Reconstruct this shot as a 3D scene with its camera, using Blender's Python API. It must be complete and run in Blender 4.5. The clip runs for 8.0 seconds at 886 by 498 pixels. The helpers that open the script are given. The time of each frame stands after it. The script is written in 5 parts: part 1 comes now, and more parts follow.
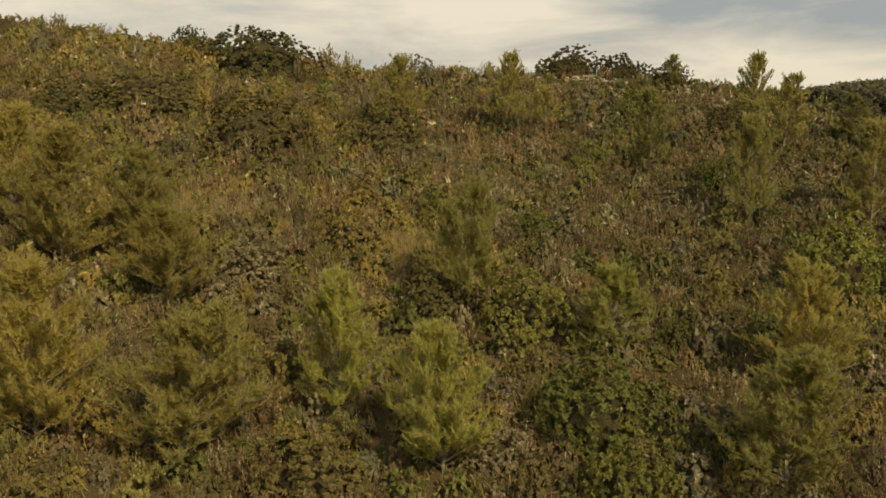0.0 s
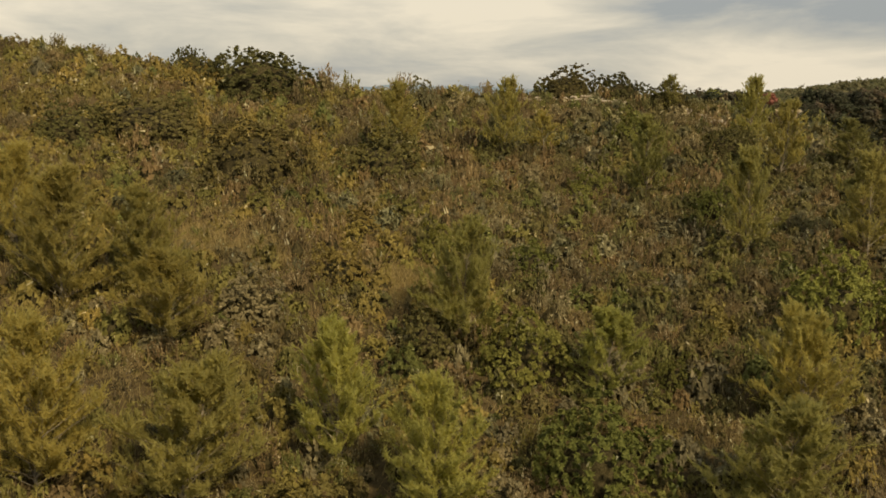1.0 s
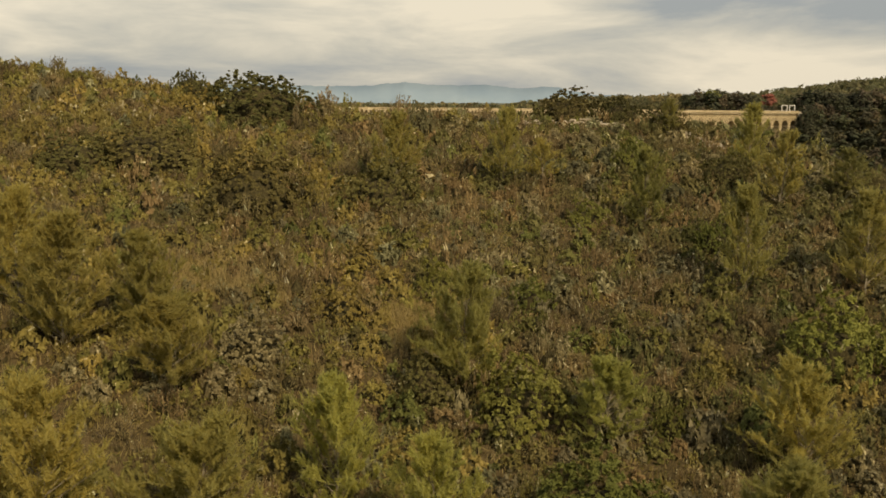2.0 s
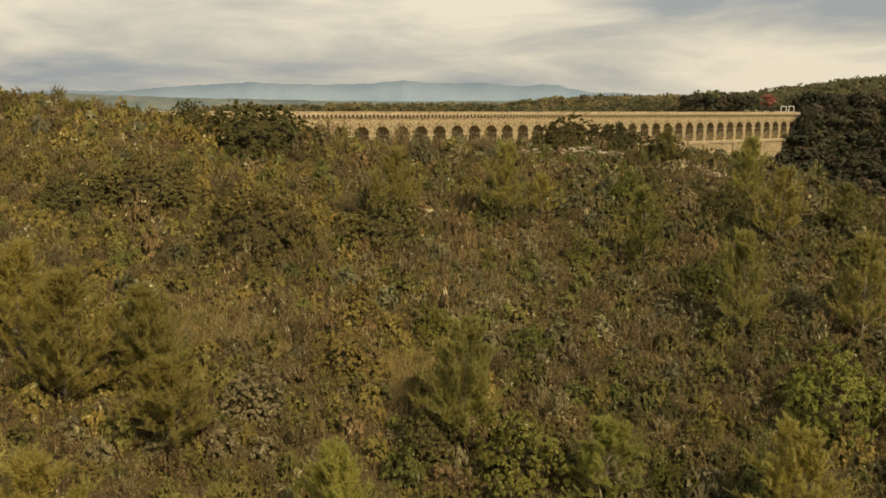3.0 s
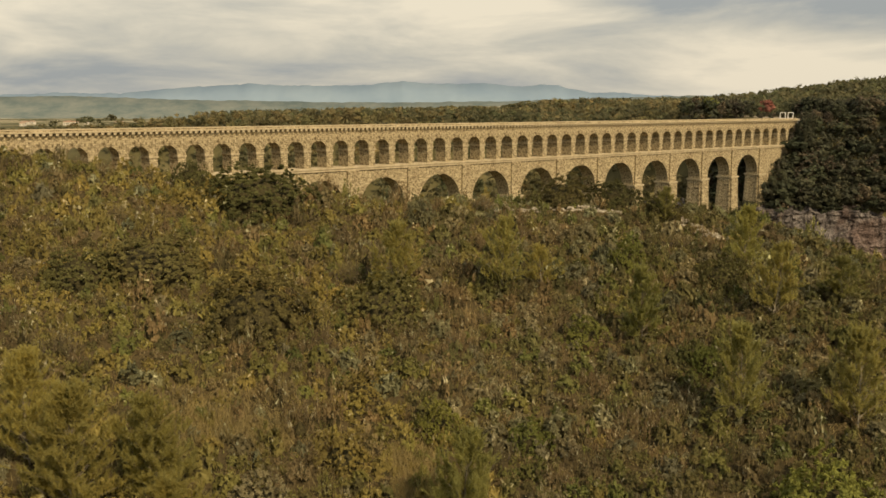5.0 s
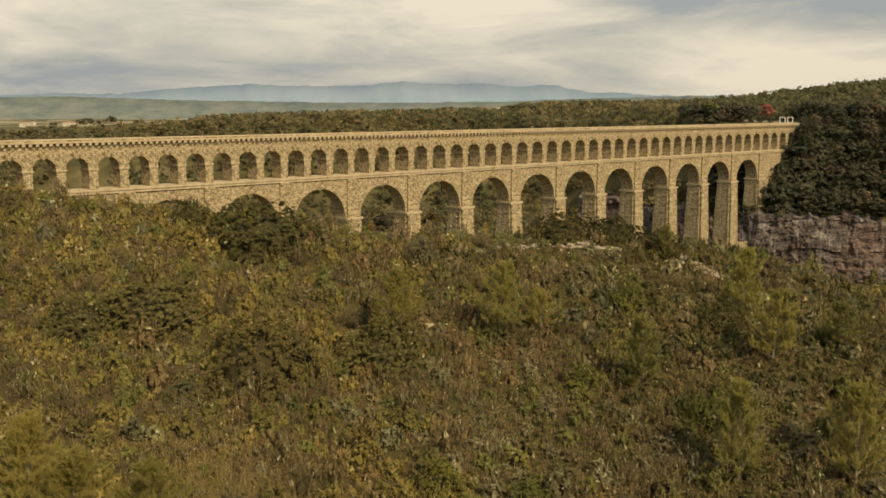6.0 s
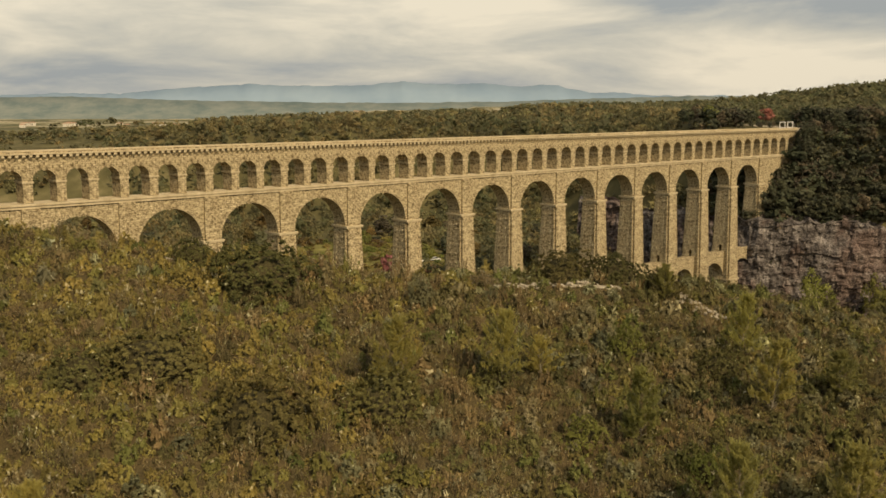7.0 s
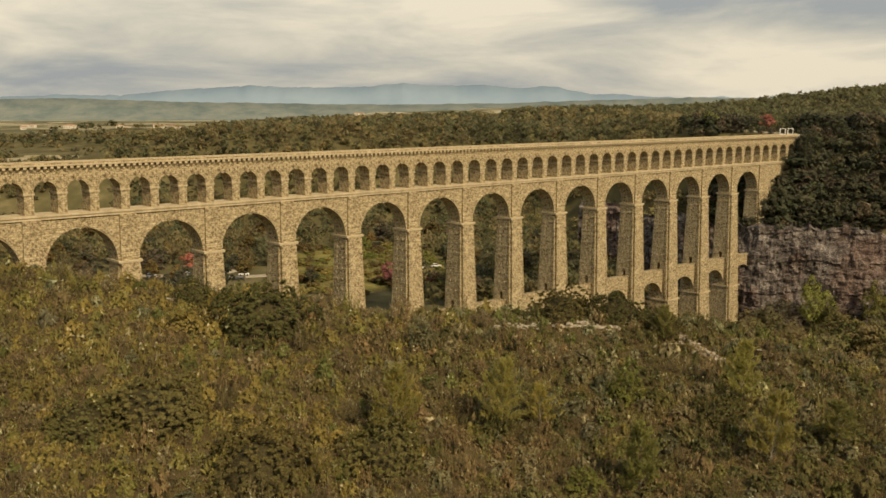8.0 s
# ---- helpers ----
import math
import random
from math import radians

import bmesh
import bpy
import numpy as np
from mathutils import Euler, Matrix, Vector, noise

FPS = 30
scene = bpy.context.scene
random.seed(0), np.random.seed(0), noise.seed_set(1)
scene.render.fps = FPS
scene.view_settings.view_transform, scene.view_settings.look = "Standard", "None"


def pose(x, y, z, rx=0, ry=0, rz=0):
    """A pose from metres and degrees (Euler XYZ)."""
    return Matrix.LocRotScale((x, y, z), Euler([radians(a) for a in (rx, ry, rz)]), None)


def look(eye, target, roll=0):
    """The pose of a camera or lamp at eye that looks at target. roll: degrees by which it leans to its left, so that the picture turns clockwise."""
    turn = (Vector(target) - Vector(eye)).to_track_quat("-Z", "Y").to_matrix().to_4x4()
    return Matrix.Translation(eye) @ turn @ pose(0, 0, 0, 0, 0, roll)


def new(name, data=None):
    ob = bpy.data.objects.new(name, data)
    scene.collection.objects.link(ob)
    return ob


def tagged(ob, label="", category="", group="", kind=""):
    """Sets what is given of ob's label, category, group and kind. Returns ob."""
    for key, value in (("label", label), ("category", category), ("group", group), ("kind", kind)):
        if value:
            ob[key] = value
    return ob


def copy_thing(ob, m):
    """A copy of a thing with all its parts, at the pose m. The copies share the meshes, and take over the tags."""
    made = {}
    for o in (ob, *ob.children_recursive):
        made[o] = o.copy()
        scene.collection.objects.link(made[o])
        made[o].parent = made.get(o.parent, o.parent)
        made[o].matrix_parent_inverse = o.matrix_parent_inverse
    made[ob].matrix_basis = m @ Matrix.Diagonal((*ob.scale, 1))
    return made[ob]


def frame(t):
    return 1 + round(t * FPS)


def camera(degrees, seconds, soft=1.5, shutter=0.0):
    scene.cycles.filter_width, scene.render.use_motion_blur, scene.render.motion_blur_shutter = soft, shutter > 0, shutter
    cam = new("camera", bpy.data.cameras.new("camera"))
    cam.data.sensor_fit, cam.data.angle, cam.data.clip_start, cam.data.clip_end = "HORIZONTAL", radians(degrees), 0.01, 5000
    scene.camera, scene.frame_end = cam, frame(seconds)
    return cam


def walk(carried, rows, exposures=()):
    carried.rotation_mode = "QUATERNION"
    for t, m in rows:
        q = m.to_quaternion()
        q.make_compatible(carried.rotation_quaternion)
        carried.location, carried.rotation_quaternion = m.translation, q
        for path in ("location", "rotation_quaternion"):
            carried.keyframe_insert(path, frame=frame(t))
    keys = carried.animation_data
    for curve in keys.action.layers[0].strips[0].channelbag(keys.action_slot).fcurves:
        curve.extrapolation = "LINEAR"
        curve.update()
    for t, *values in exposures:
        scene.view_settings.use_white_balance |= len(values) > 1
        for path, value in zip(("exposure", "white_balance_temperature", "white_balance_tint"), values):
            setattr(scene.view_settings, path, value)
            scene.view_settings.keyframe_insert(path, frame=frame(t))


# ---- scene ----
cam = camera(49.5, 8.0, soft=1.6)
PATH = [
    (0, (-0.043, -0.299, 79.122), (-0.043, 1.681, 78.84), 0.6),
    (0.5, (-0.009, -0.281, 79.606), (-0.009, 1.698, 79.324), 0.6),
    (1, (0.035, -0.291, 80.341), (0.034, 1.689, 80.056), 0.5),
    (1.5, (0.027, -0.256, 80.967), (0.027, 1.723, 80.681), 0.5),
    (3, (0.013, -0.168, 83.544), (0.014, 1.811, 83.251), 0.3),
    (3.5, (0.001, -0.145, 84.297), (0.002, 1.833, 84.005), 0.2),
    (4, (-0.011, -0.096, 85.204), (-0.011, 1.882, 84.911), 0.2),
    (4.5, (0.008, -0.083, 86.027), (0.008, 1.895, 85.734), 0.1),
    (6, (-0.016, 0.025, 89.157), (-0.015, 2.004, 88.863), -0.0),
    (6.5, (-0.023, 0.145, 90.215), (-0.023, 2.124, 89.921), 0.0),
    (7, (-0.011, 0.286, 91.455), (-0.01, 2.264, 91.16), -0.0),
    (7.5, (0.01, 0.316, 92.539), (0.01, 2.295, 92.244), -0.0),
    (8, (0.014, 0.437, 93.763), (0.014, 2.416, 93.47), -0.0),
]
walk(cam, [(t, look(eye, target, roll)) for t, eye, target, roll in PATH],
     exposures=[(0, 0.2, 8250, 9), (8, 0.2, 8250, 9)])

# ---------------------------------------------------------------- sky and sun
SUN_ELEVATION, SUN_AZIMUTH = radians(40), radians(146)  # azimuth: clockwise from +y
world = bpy.data.worlds.new("cloudy_sky")
scene.world = world
world.use_nodes = True
wt = world.node_tree
wt.nodes.clear()


def wnode(kind, **props):
    n = wt.nodes.new(kind)
    for k, v in props.items():
        setattr(n, k, v)
    return n


w_out = wnode("ShaderNodeOutputWorld")
w_bg = wnode("ShaderNodeBackground")
w_sky = wnode("ShaderNodeTexSky", sky_type="NISHITA", sun_disc=False, sun_elevation=SUN_ELEVATION,
              sun_rotation=SUN_AZIMUTH, dust_density=4.0)
w_geo = wnode("ShaderNodeTexCoord")
w_map = wnode("ShaderNodeMapping")
w_map.inputs["Scale"].default_value = (1.0, 1.0, 4.6)
w_map.inputs["Location"].default_value = (0.35, 0.1, 0.42)
w_noise = wnode("ShaderNodeTexNoise")
w_noise.inputs["Scale"].default_value = 5.2
w_noise.inputs["Detail"].default_value = 10.0
w_noise.inputs["Roughness"].default_value = 0.56
w_noise.inputs["Distortion"].default_value = 0.3
w_split = wnode("ShaderNodeSeparateXYZ")


def wrange(value, a, b):
    n = wnode("ShaderNodeMapRange", interpolation_type="SMOOTHSTEP")
    n.inputs["From Min"].default_value, n.inputs["From Max"].default_value = a, b
    wt.links.new(value, n.inputs["Value"])
    return n.outputs["Result"]


def wmath(op, a, b):
    n = wnode("ShaderNodeMath", operation=op)
    for i, v in enumerate((a, b)):
        if isinstance(v, float):
            n.inputs[i].default_value = v
        else:
            wt.links.new(v, n.inputs[i])
    return n.outputs[0]


wt.links.new(w_geo.outputs["Generated"], w_split.inputs[0])
wt.links.new(w_geo.outputs["Generated"], w_map.inputs["Vector"])
wt.links.new(w_map.outputs["Vector"], w_noise.inputs["Vector"])
w_x, w_z = w_split.outputs[0], w_split.outputs[2]
# thicker grey cloud higher up to the east, clearer air low down to the west
w_east = wmath("MULTIPLY", wrange(w_x, 0.0, 0.3), wrange(w_z, 0.05, 0.105))
w_west = wmath("MULTIPLY", wrange(w_x, 0.3, 0.0), wrange(w_z, 0.075, 0.03))
w_sum = wmath("SUBTRACT", wmath("SUBTRACT", wmath("ADD", w_noise.outputs["Fac"], 0.1), wmath("MULTIPLY", w_east, 0.28)), wmath("MULTIPLY", w_west, 0.22))
w_ramp = wnode("ShaderNodeValToRGB")
w_ramp.color_ramp.elements[0].position = 0.26
w_ramp.color_ramp.elements[0].color = (2.9, 3.45, 4.2, 1)
w_ramp.color_ramp.elements[1].position = 0.66
w_ramp.color_ramp.elements[1].color = (7.15, 7.08, 6.7, 1)
w_mid = w_ramp.color_ramp.elements.new(0.46)
w_mid.color = (4.9, 5.15, 5.25, 1)
w_mix = wnode("ShaderNodeMix", data_type="RGBA")
w_mix.inputs["Factor"].default_value = 0.88
wt.links.new(w_sum, w_ramp.inputs["Fac"])
wt.links.new(w_sky.outputs["Color"], w_mix.inputs["A"])
wt.links.new(w_ramp.outputs["Color"], w_mix.inputs["B"])
# the unseen sky overhead is darkened to weaken fill light and raise contrast
w_high = wnode("ShaderNodeMix", data_type="RGBA")
w_high.inputs["B"].default_value = (2.3, 2.9, 3.9, 1)
wt.links.new(wmath("MULTIPLY", wrange(w_z, 0.16, 0.6), 0.75), w_high.inputs["Factor"])
wt.links.new(w_mix.outputs["Result"], w_high.inputs["A"])
wt.links.new(w_high.outputs["Result"], w_bg.inputs["Color"])
w_bg.inputs["Strength"].default_value = 0.1
wt.links.new(w_bg.outputs["Background"], w_out.inputs["Surface"])

sun_data = bpy.data.lights.new("sun", "SUN")
sun_data.energy, sun_data.angle, sun_data.color = 3.5, radians(5), (1.0, 0.88, 0.7)
sun = new("sun", sun_data)
sun.matrix_world = look((math.sin(SUN_AZIMUTH) * math.cos(SUN_ELEVATION) * 100, math.cos(SUN_AZIMUTH) * math.cos(SUN_ELEVATION) * 100,
                         math.sin(SUN_ELEVATION) * 100), (0, 0, 0))


# ---------------------------------------------------------------- materials
class Mat:
    """A small builder of node materials."""

    def __init__(self, name, rough=0.85, spec=0.25):
        self.m = bpy.data.materials.new(name)
        self.m.use_nodes = True
        self.t = self.m.node_tree
        self.b = self.t.nodes["Principled BSDF"]
        self.b.inputs["Roughness"].default_value = rough
        self.b.inputs["Specular IOR Level"].default_value = spec

    def node(self, kind, **props):
        n = self.t.nodes.new(kind)
        for k, v in props.items():
            setattr(n, k, v)
        return n

    def link(self, a, b):
        self.t.links.new(a, b)

    def where(self):
        return self.node("ShaderNodeNewGeometry").outputs["Position"]

    def local(self):
        return self.node("ShaderNodeTexCoord").outputs["Object"]

    def noise(self, scale, detail=4.0, vec=None, stretch=None, rough=0.55):
        n = self.node("ShaderNodeTexNoise")
        n.inputs["Scale"].default_value = scale
        n.inputs["Detail"].default_value = detail
        n.inputs["Roughness"].default_value = rough
        vec = vec or self.where()
        if stretch:
            mp = self.node("ShaderNodeMapping")
            mp.inputs["Scale"].default_value = stretch
            self.link(vec, mp.inputs["Vector"])
            vec = mp.outputs["Vector"]
        self.link(vec, n.inputs["Vector"])
        return n.outputs["Fac"]

    def island(self):
        return self.node("ShaderNodeNewGeometry").outputs["Random Per Island"]

    def each(self):
        return self.node("ShaderNodeObjectInfo").outputs["Random"]

    def ramp(self, fac, *stops):
        r = self.node("ShaderNodeValToRGB")
        el = r.color_ramp.elements
        while len(el) < len(stops):
            el.new(0.5)
        for e, (p, c) in zip(el, stops):
            e.position, e.color = p, (*c, 1)
        self.link(fac, r.inputs["Fac"])
        return r.outputs["Color"]

    def mix(self, fac, a, b, mode="MIX"):
        n = self.node("ShaderNodeMix", data_type="RGBA", blend_type=mode)
        for key, v in (("Factor", fac), ("A", a), ("B", b)):
            if isinstance(v, (int, float)):
                n.inputs[key].default_value = v
            elif isinstance(v, tuple):
                n.inputs[key].default_value = (*v, 1)
            else:
                self.link(v, n.inputs[key])
        return n.outputs["Result"]

    def math(self, op, a, b=0.0):
        n = self.node("ShaderNodeMath", operation=op)
        for i, v in enumerate((a, b)):
            if isinstance(v, (int, float)):
                n.inputs[i].default_value = v
            else:
                self.link(v, n.inputs[i])
        return n.outputs[0]

    def color(self, c):
        if isinstance(c, tuple):
            self.b.inputs["Base Color"].default_value = (*c, 1)
        else:
            self.link(c, self.b.inputs["Base Color"])
        return self

    def bump(self, height, strength=0.4, distance=0.1):
        n = self.node("ShaderNodeBump")
        n.inputs["Strength"].default_value = strength
        n.inputs["Distance"].default_value = distance
        self.link(height, n.inputs["Height"])
        self.link(n.outputs["Normal"], self.b.inputs["Normal"])
        return self


def leaf_material(name, dark, mid, light, thin=0.25):
    """Foliage: leaves differ a little, neighbouring plants more; a part of the light passes through."""
    k = Mat(name, 0.7, 0.1)
    c = k.ramp(k.island(), (0.0, tuple(0.45 * d + 0.55 * m for d, m in zip(dark, mid))), (0.6, mid), (1.0, tuple(0.5 * m + 0.5 * l for m, l in zip(mid, light))))
    own = k.node("ShaderNodeAttribute", attribute_name="plant")
    plant_ = k.math("FRACT", k.math("ADD", own.outputs["Fac"], k.each()))
    tone = k.ramp(plant_, (0.0, (0.74, 0.75, 0.76)), (0.5, (1.0, 1.0, 0.99)), (1.0, (1.3, 1.27, 1.2)))
    hue = k.ramp(k.math("FRACT", k.math("MULTIPLY", plant_, 7.31)), (0.0, (0.93, 1.03, 0.97)), (0.5, (1, 1, 1)), (1.0, (1.05, 0.985, 0.96)))
    patch = k.ramp(k.noise(0.22, 3), (0.3, (0.86, 0.87, 0.88)), (0.7, (1.2, 1.15, 1.04)))
    for by in (tone, hue, patch):
        c = k.mix(1.0, c, by, "MULTIPLY")
    k.color(c)
    tr = k.node("ShaderNodeBsdfTranslucent")
    k.link(c, tr.inputs["Color"])
    mx = k.node("ShaderNodeMixShader")
    mx.inputs[0].default_value = thin
    out = k.t.nodes["Material Output"]
    k.link(k.b.outputs[0], mx.inputs[1])
    k.link(tr.outputs[0], mx.inputs[2])
    k.link(mx.outputs[0], out.inputs["Surface"])
    return k.m


M_GREEN = leaf_material("green_shrub_leaves", (0.075, 0.078, 0.028), (0.17, 0.17, 0.06), (0.26, 0.25, 0.1), 0.3)
M_DARK = leaf_material("dark_oak_leaves", (0.06, 0.056, 0.026), (0.14, 0.127, 0.056), (0.22, 0.198, 0.092), 0.3)
M_FRESH = leaf_material("fresh_green_leaves", (0.082, 0.09, 0.027), (0.19, 0.2, 0.058), (0.285, 0.288, 0.098), 0.3)
M_OAK = leaf_material("shaded_oak_leaves", (0.058, 0.054, 0.023), (0.13, 0.118, 0.048), (0.205, 0.185, 0.082), 0.3)
M_GOLD = leaf_material("yellowing_shrub_leaves", (0.125, 0.105, 0.038), (0.245, 0.205, 0.072), (0.34, 0.287, 0.112), 0.3)
M_GREY = leaf_material("grey_green_leaves", (0.09, 0.083, 0.05), (0.215, 0.195, 0.115), (0.35, 0.32, 0.205), 0.3)
M_HEATH = leaf_material("brown_heath_leaves", (0.085, 0.063, 0.034), (0.205, 0.155, 0.082), (0.315, 0.246, 0.138), 0.3)
M_NEEDLE = leaf_material("pine_needles", (0.29, 0.27, 0.095), (0.42, 0.39, 0.145), (0.48, 0.445, 0.185), 0.7)
M_PINE = leaf_material("pine_crown_leaves", (0.033, 0.037, 0.026), (0.07, 0.075, 0.049), (0.108, 0.111, 0.074), 0.3)
M_LIME = leaf_material("pale_green_leaves", (0.1, 0.112, 0.032), (0.2, 0.208, 0.066), (0.29, 0.29, 0.112), 0.35)
M_AUTUMN = leaf_material("russet_leaves", (0.07, 0.05, 0.018), (0.15, 0.105, 0.045), (0.23, 0.17, 0.075), 0.25)
M_RED = leaf_material("red_leaves", (0.2, 0.075, 0.06), (0.38, 0.15, 0.12), (0.46, 0.21, 0.17))
M_OLIVE = leaf_material("olive_leaves", (0.07, 0.068, 0.028), (0.145, 0.136, 0.056), (0.21, 0.195, 0.088), 0.3)
M_RED_BROWN = leaf_material("red_brown_leaves", (0.1, 0.05, 0.03), (0.21, 0.105, 0.065), (0.28, 0.15, 0.095))
M_MAGENTA = leaf_material("magenta_blossom", (0.14, 0.058, 0.066), (0.25, 0.105, 0.112), (0.33, 0.155, 0.16))
# woodland leaf tones, lightened and greyed: distance haze put into the colour
M_AUTUMN_WOOD = leaf_material("hazed_mixed_leaves", (0.155, 0.133, 0.072), (0.245, 0.21, 0.112), (0.3, 0.258, 0.14), 0.5)
M_WOODS = leaf_material("hazed_pine_leaves", (0.1, 0.1, 0.06), (0.16, 0.156, 0.09), (0.205, 0.196, 0.115), 0.5)
M_BANK = leaf_material("grey_olive_leaves", (0.048, 0.052, 0.037), (0.09, 0.094, 0.065), (0.128, 0.128, 0.09), 0.35)
M_TWIGGY = leaf_material("grey_brown_twigs", (0.07, 0.06, 0.042), (0.128, 0.108, 0.078), (0.175, 0.15, 0.11), 0.3)
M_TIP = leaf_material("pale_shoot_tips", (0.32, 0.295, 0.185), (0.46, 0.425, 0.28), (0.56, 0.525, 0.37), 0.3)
M_STRAW = leaf_material("dry_grass", (0.2, 0.145, 0.065), (0.36, 0.265, 0.125), (0.48, 0.365, 0.19))

k = Mat("bark", 0.9, 0.15)
k.color(k.ramp(k.noise(9, 4, stretch=(1, 1, 0.2)), (0.3, (0.07, 0.052, 0.038)), (0.7, (0.2, 0.165, 0.13)))).bump(k.noise(30, 3), 0.5, 0.02)
M_BARK = k.m
k = Mat("pale_pine_bark", 0.85, 0.2)
k.color(k.ramp(k.noise(12, 4, stretch=(1, 1, 0.3)), (0.3, (0.13, 0.11, 0.075)), (0.7, (0.3, 0.26, 0.19)))).bump(k.noise(40, 3), 0.4, 0.01)
M_PALE_BARK = k.m

# soil, litter and thin grass of the hill; woodland floor and fields beyond
k = Mat("hill_ground", 0.95, 0.1)
soil = k.ramp(k.noise(0.5, 6), (0.32, (0.04, 0.031, 0.014)), (0.52, (0.078, 0.057, 0.026)), (0.7, (0.14, 0.102, 0.05)))
soil = k.mix(0.5, soil, k.ramp(k.noise(14, 5), (0.35, (0.035, 0.028, 0.012)), (0.65, (0.13, 0.096, 0.046))))
wood = k.ramp(k.noise(0.05, 6), (0.35, (0.07, 0.062, 0.028)), (0.55, (0.115, 0.1, 0.046)), (0.7, (0.18, 0.15, 0.075)))
plots = k.node("ShaderNodeTexVoronoi")
plots.inputs["Scale"].default_value = 0.006
k.link(k.where(), plots.inputs["Vector"])
pick = k.node("ShaderNodeSeparateColor")
k.link(plots.outputs["Color"], pick.inputs[0])
fields = k.ramp(pick.outputs[0], (0.0, (0.08, 0.08, 0.04)), (0.4, (0.12, 0.11, 0.055)), (0.62, (0.24, 0.21, 0.12)), (0.85, (0.42, 0.36, 0.24)))
spot = k.node("ShaderNodeSeparateXYZ")
k.link(k.where(), spot.inputs[0])
wood = k.mix(k.ramp(k.math("MULTIPLY", spot.outputs[1], 0.0005), (0.7, (0, 0, 0)), (0.9, (1, 1, 1))), wood, fields)
k.color(k.mix(k.ramp(k.math("MULTIPLY", spot.outputs[1], 0.005), (0.35, (0, 0, 0)), (0.6, (1, 1, 1))), soil, wood)).bump(k.noise(22, 5), 0.7, 0.06)
M_SOIL = k.m
k = Mat("pale_gravel", 0.95, 0.1)
k.color(k.ramp(k.noise(6, 5), (0.35, (0.2, 0.165, 0.115)), (0.65, (0.44, 0.385, 0.29)))).bump(k.noise(18, 4), 0.6, 0.04)
M_GRAVEL = k.m


# ---------------------------------------------------------------- the lie of the land
def smooth(a, b, v):
    t = np.clip((v - a) / (b - a), 0.0, 1.0)
    return t * t * (3 - 2 * t)


def ripple(x, y, size, seed=0.0):
    """A cheap smooth unevenness, about -1 to 1."""
    a, b = x / size + seed * 1.7, y / size + seed * 2.3
    return (np.sin(a * 1.9 + 1.3 * np.sin(b * 1.1 + seed)) + np.sin(b * 2.3 + 1.1 * np.sin(a * 0.9 + 2 * seed)) + np.sin((a + b) * 1.37 + 0.7)) / 3


def hill(x, y):
    """The scrub hill that the camera rises in front of; its crest lies at about y = 56."""
    v = np.minimum(y, 56.0) - 20
    z = 70.9 + 0.305 * v - 0.0006 * v * v
    z = z + 0.128 * np.maximum(0, -x - 4)
    z = z - 0.085 * np.maximum(0, x - 8) * smooth(43, 54, y) - 0.19 * np.maximum(0, x - 14) * smooth(41, 54, y)
    z = z + 0.03 * np.clip(x - 8, 0, 20) * (1 - smooth(40, 46, y)) - 0.16 * np.maximum(0, x - 26)
    z = z + 0.62 * smooth(13.8, 16.5, x) * smooth(44, 53, y)
    z = z - 0.55 * np.maximum(0, y - 57.5) * smooth(56.5, 66, y)
    return z + 0.16 * ripple(x, y, 3.1, 2.0) + 0.25 * ripple(x, y, 9.0, 5.0)


def cliff_line(x):
    return np.where(x > 127, 391 - 0.29 * (x - 127), np.minimum(391 + 1.3 * (127 - x), 505 + 0.05 * (127 - x)))


def beyond(x, y):
    """Valley floor, rock step, wooded slope and plateau behind the aqueduct."""
    e = y - cliff_line(x)
    right = smooth(60, 118, x)
    floor_z = 26 - 20 * smooth(45, 112, x) + 1.2 * ripple(x, y, 40, 1.0)
    step = (46 - 6) * right * smooth(1.5, 6.5, e)
    slope = (1 - right) * 50 * smooth(0, 130, e) + right * 36 * smooth(4, 46, e)
    far = 23 * smooth(60, 420, e) * smooth(250, 450, x) * (1 - smooth(900, 1600, y)) + 4 * smooth(200, 600, e) * smooth(-50, 100, x) - 6 * smooth(100, 500, e) * (1 - smooth(-300, 60, x)) - 27 * smooth(20, 150, e) * (1 - smooth(-310, -150, x)) + 24 * np.exp(-((x + 400) / 150) ** 2 - ((y - 1280) / 160) ** 2) + 10 * np.exp(-((x + 270) / 200) ** 2 - ((y - 2420) / 220) ** 2)
    return floor_z + step + slope + far + 2.0 * ripple(x, y, 120, 3.0) * smooth(60, 200, e) + 5.0 * smooth(2500, 5000, y)


def land(x, y):
    x, y = np.asarray(x, float), np.asarray(y, float)
    h, b = hill(x, y), beyond(x, y)
    return np.where(y < 300, np.maximum(np.maximum(h, np.minimum(b, 26) - 2), 3), b) + 0.0


def mesh_from(name, verts, faces, material=None, flat=True):
    me = bpy.data.meshes.new(name)
    me.from_pydata([tuple(v) for v in verts], [], [tuple(f) for f in faces])
    if material:
        me.materials.append(material)
    if not flat:
        me.polygons.foreach_set("use_smooth", [True] * len(me.polygons))
    me.update()
    return me


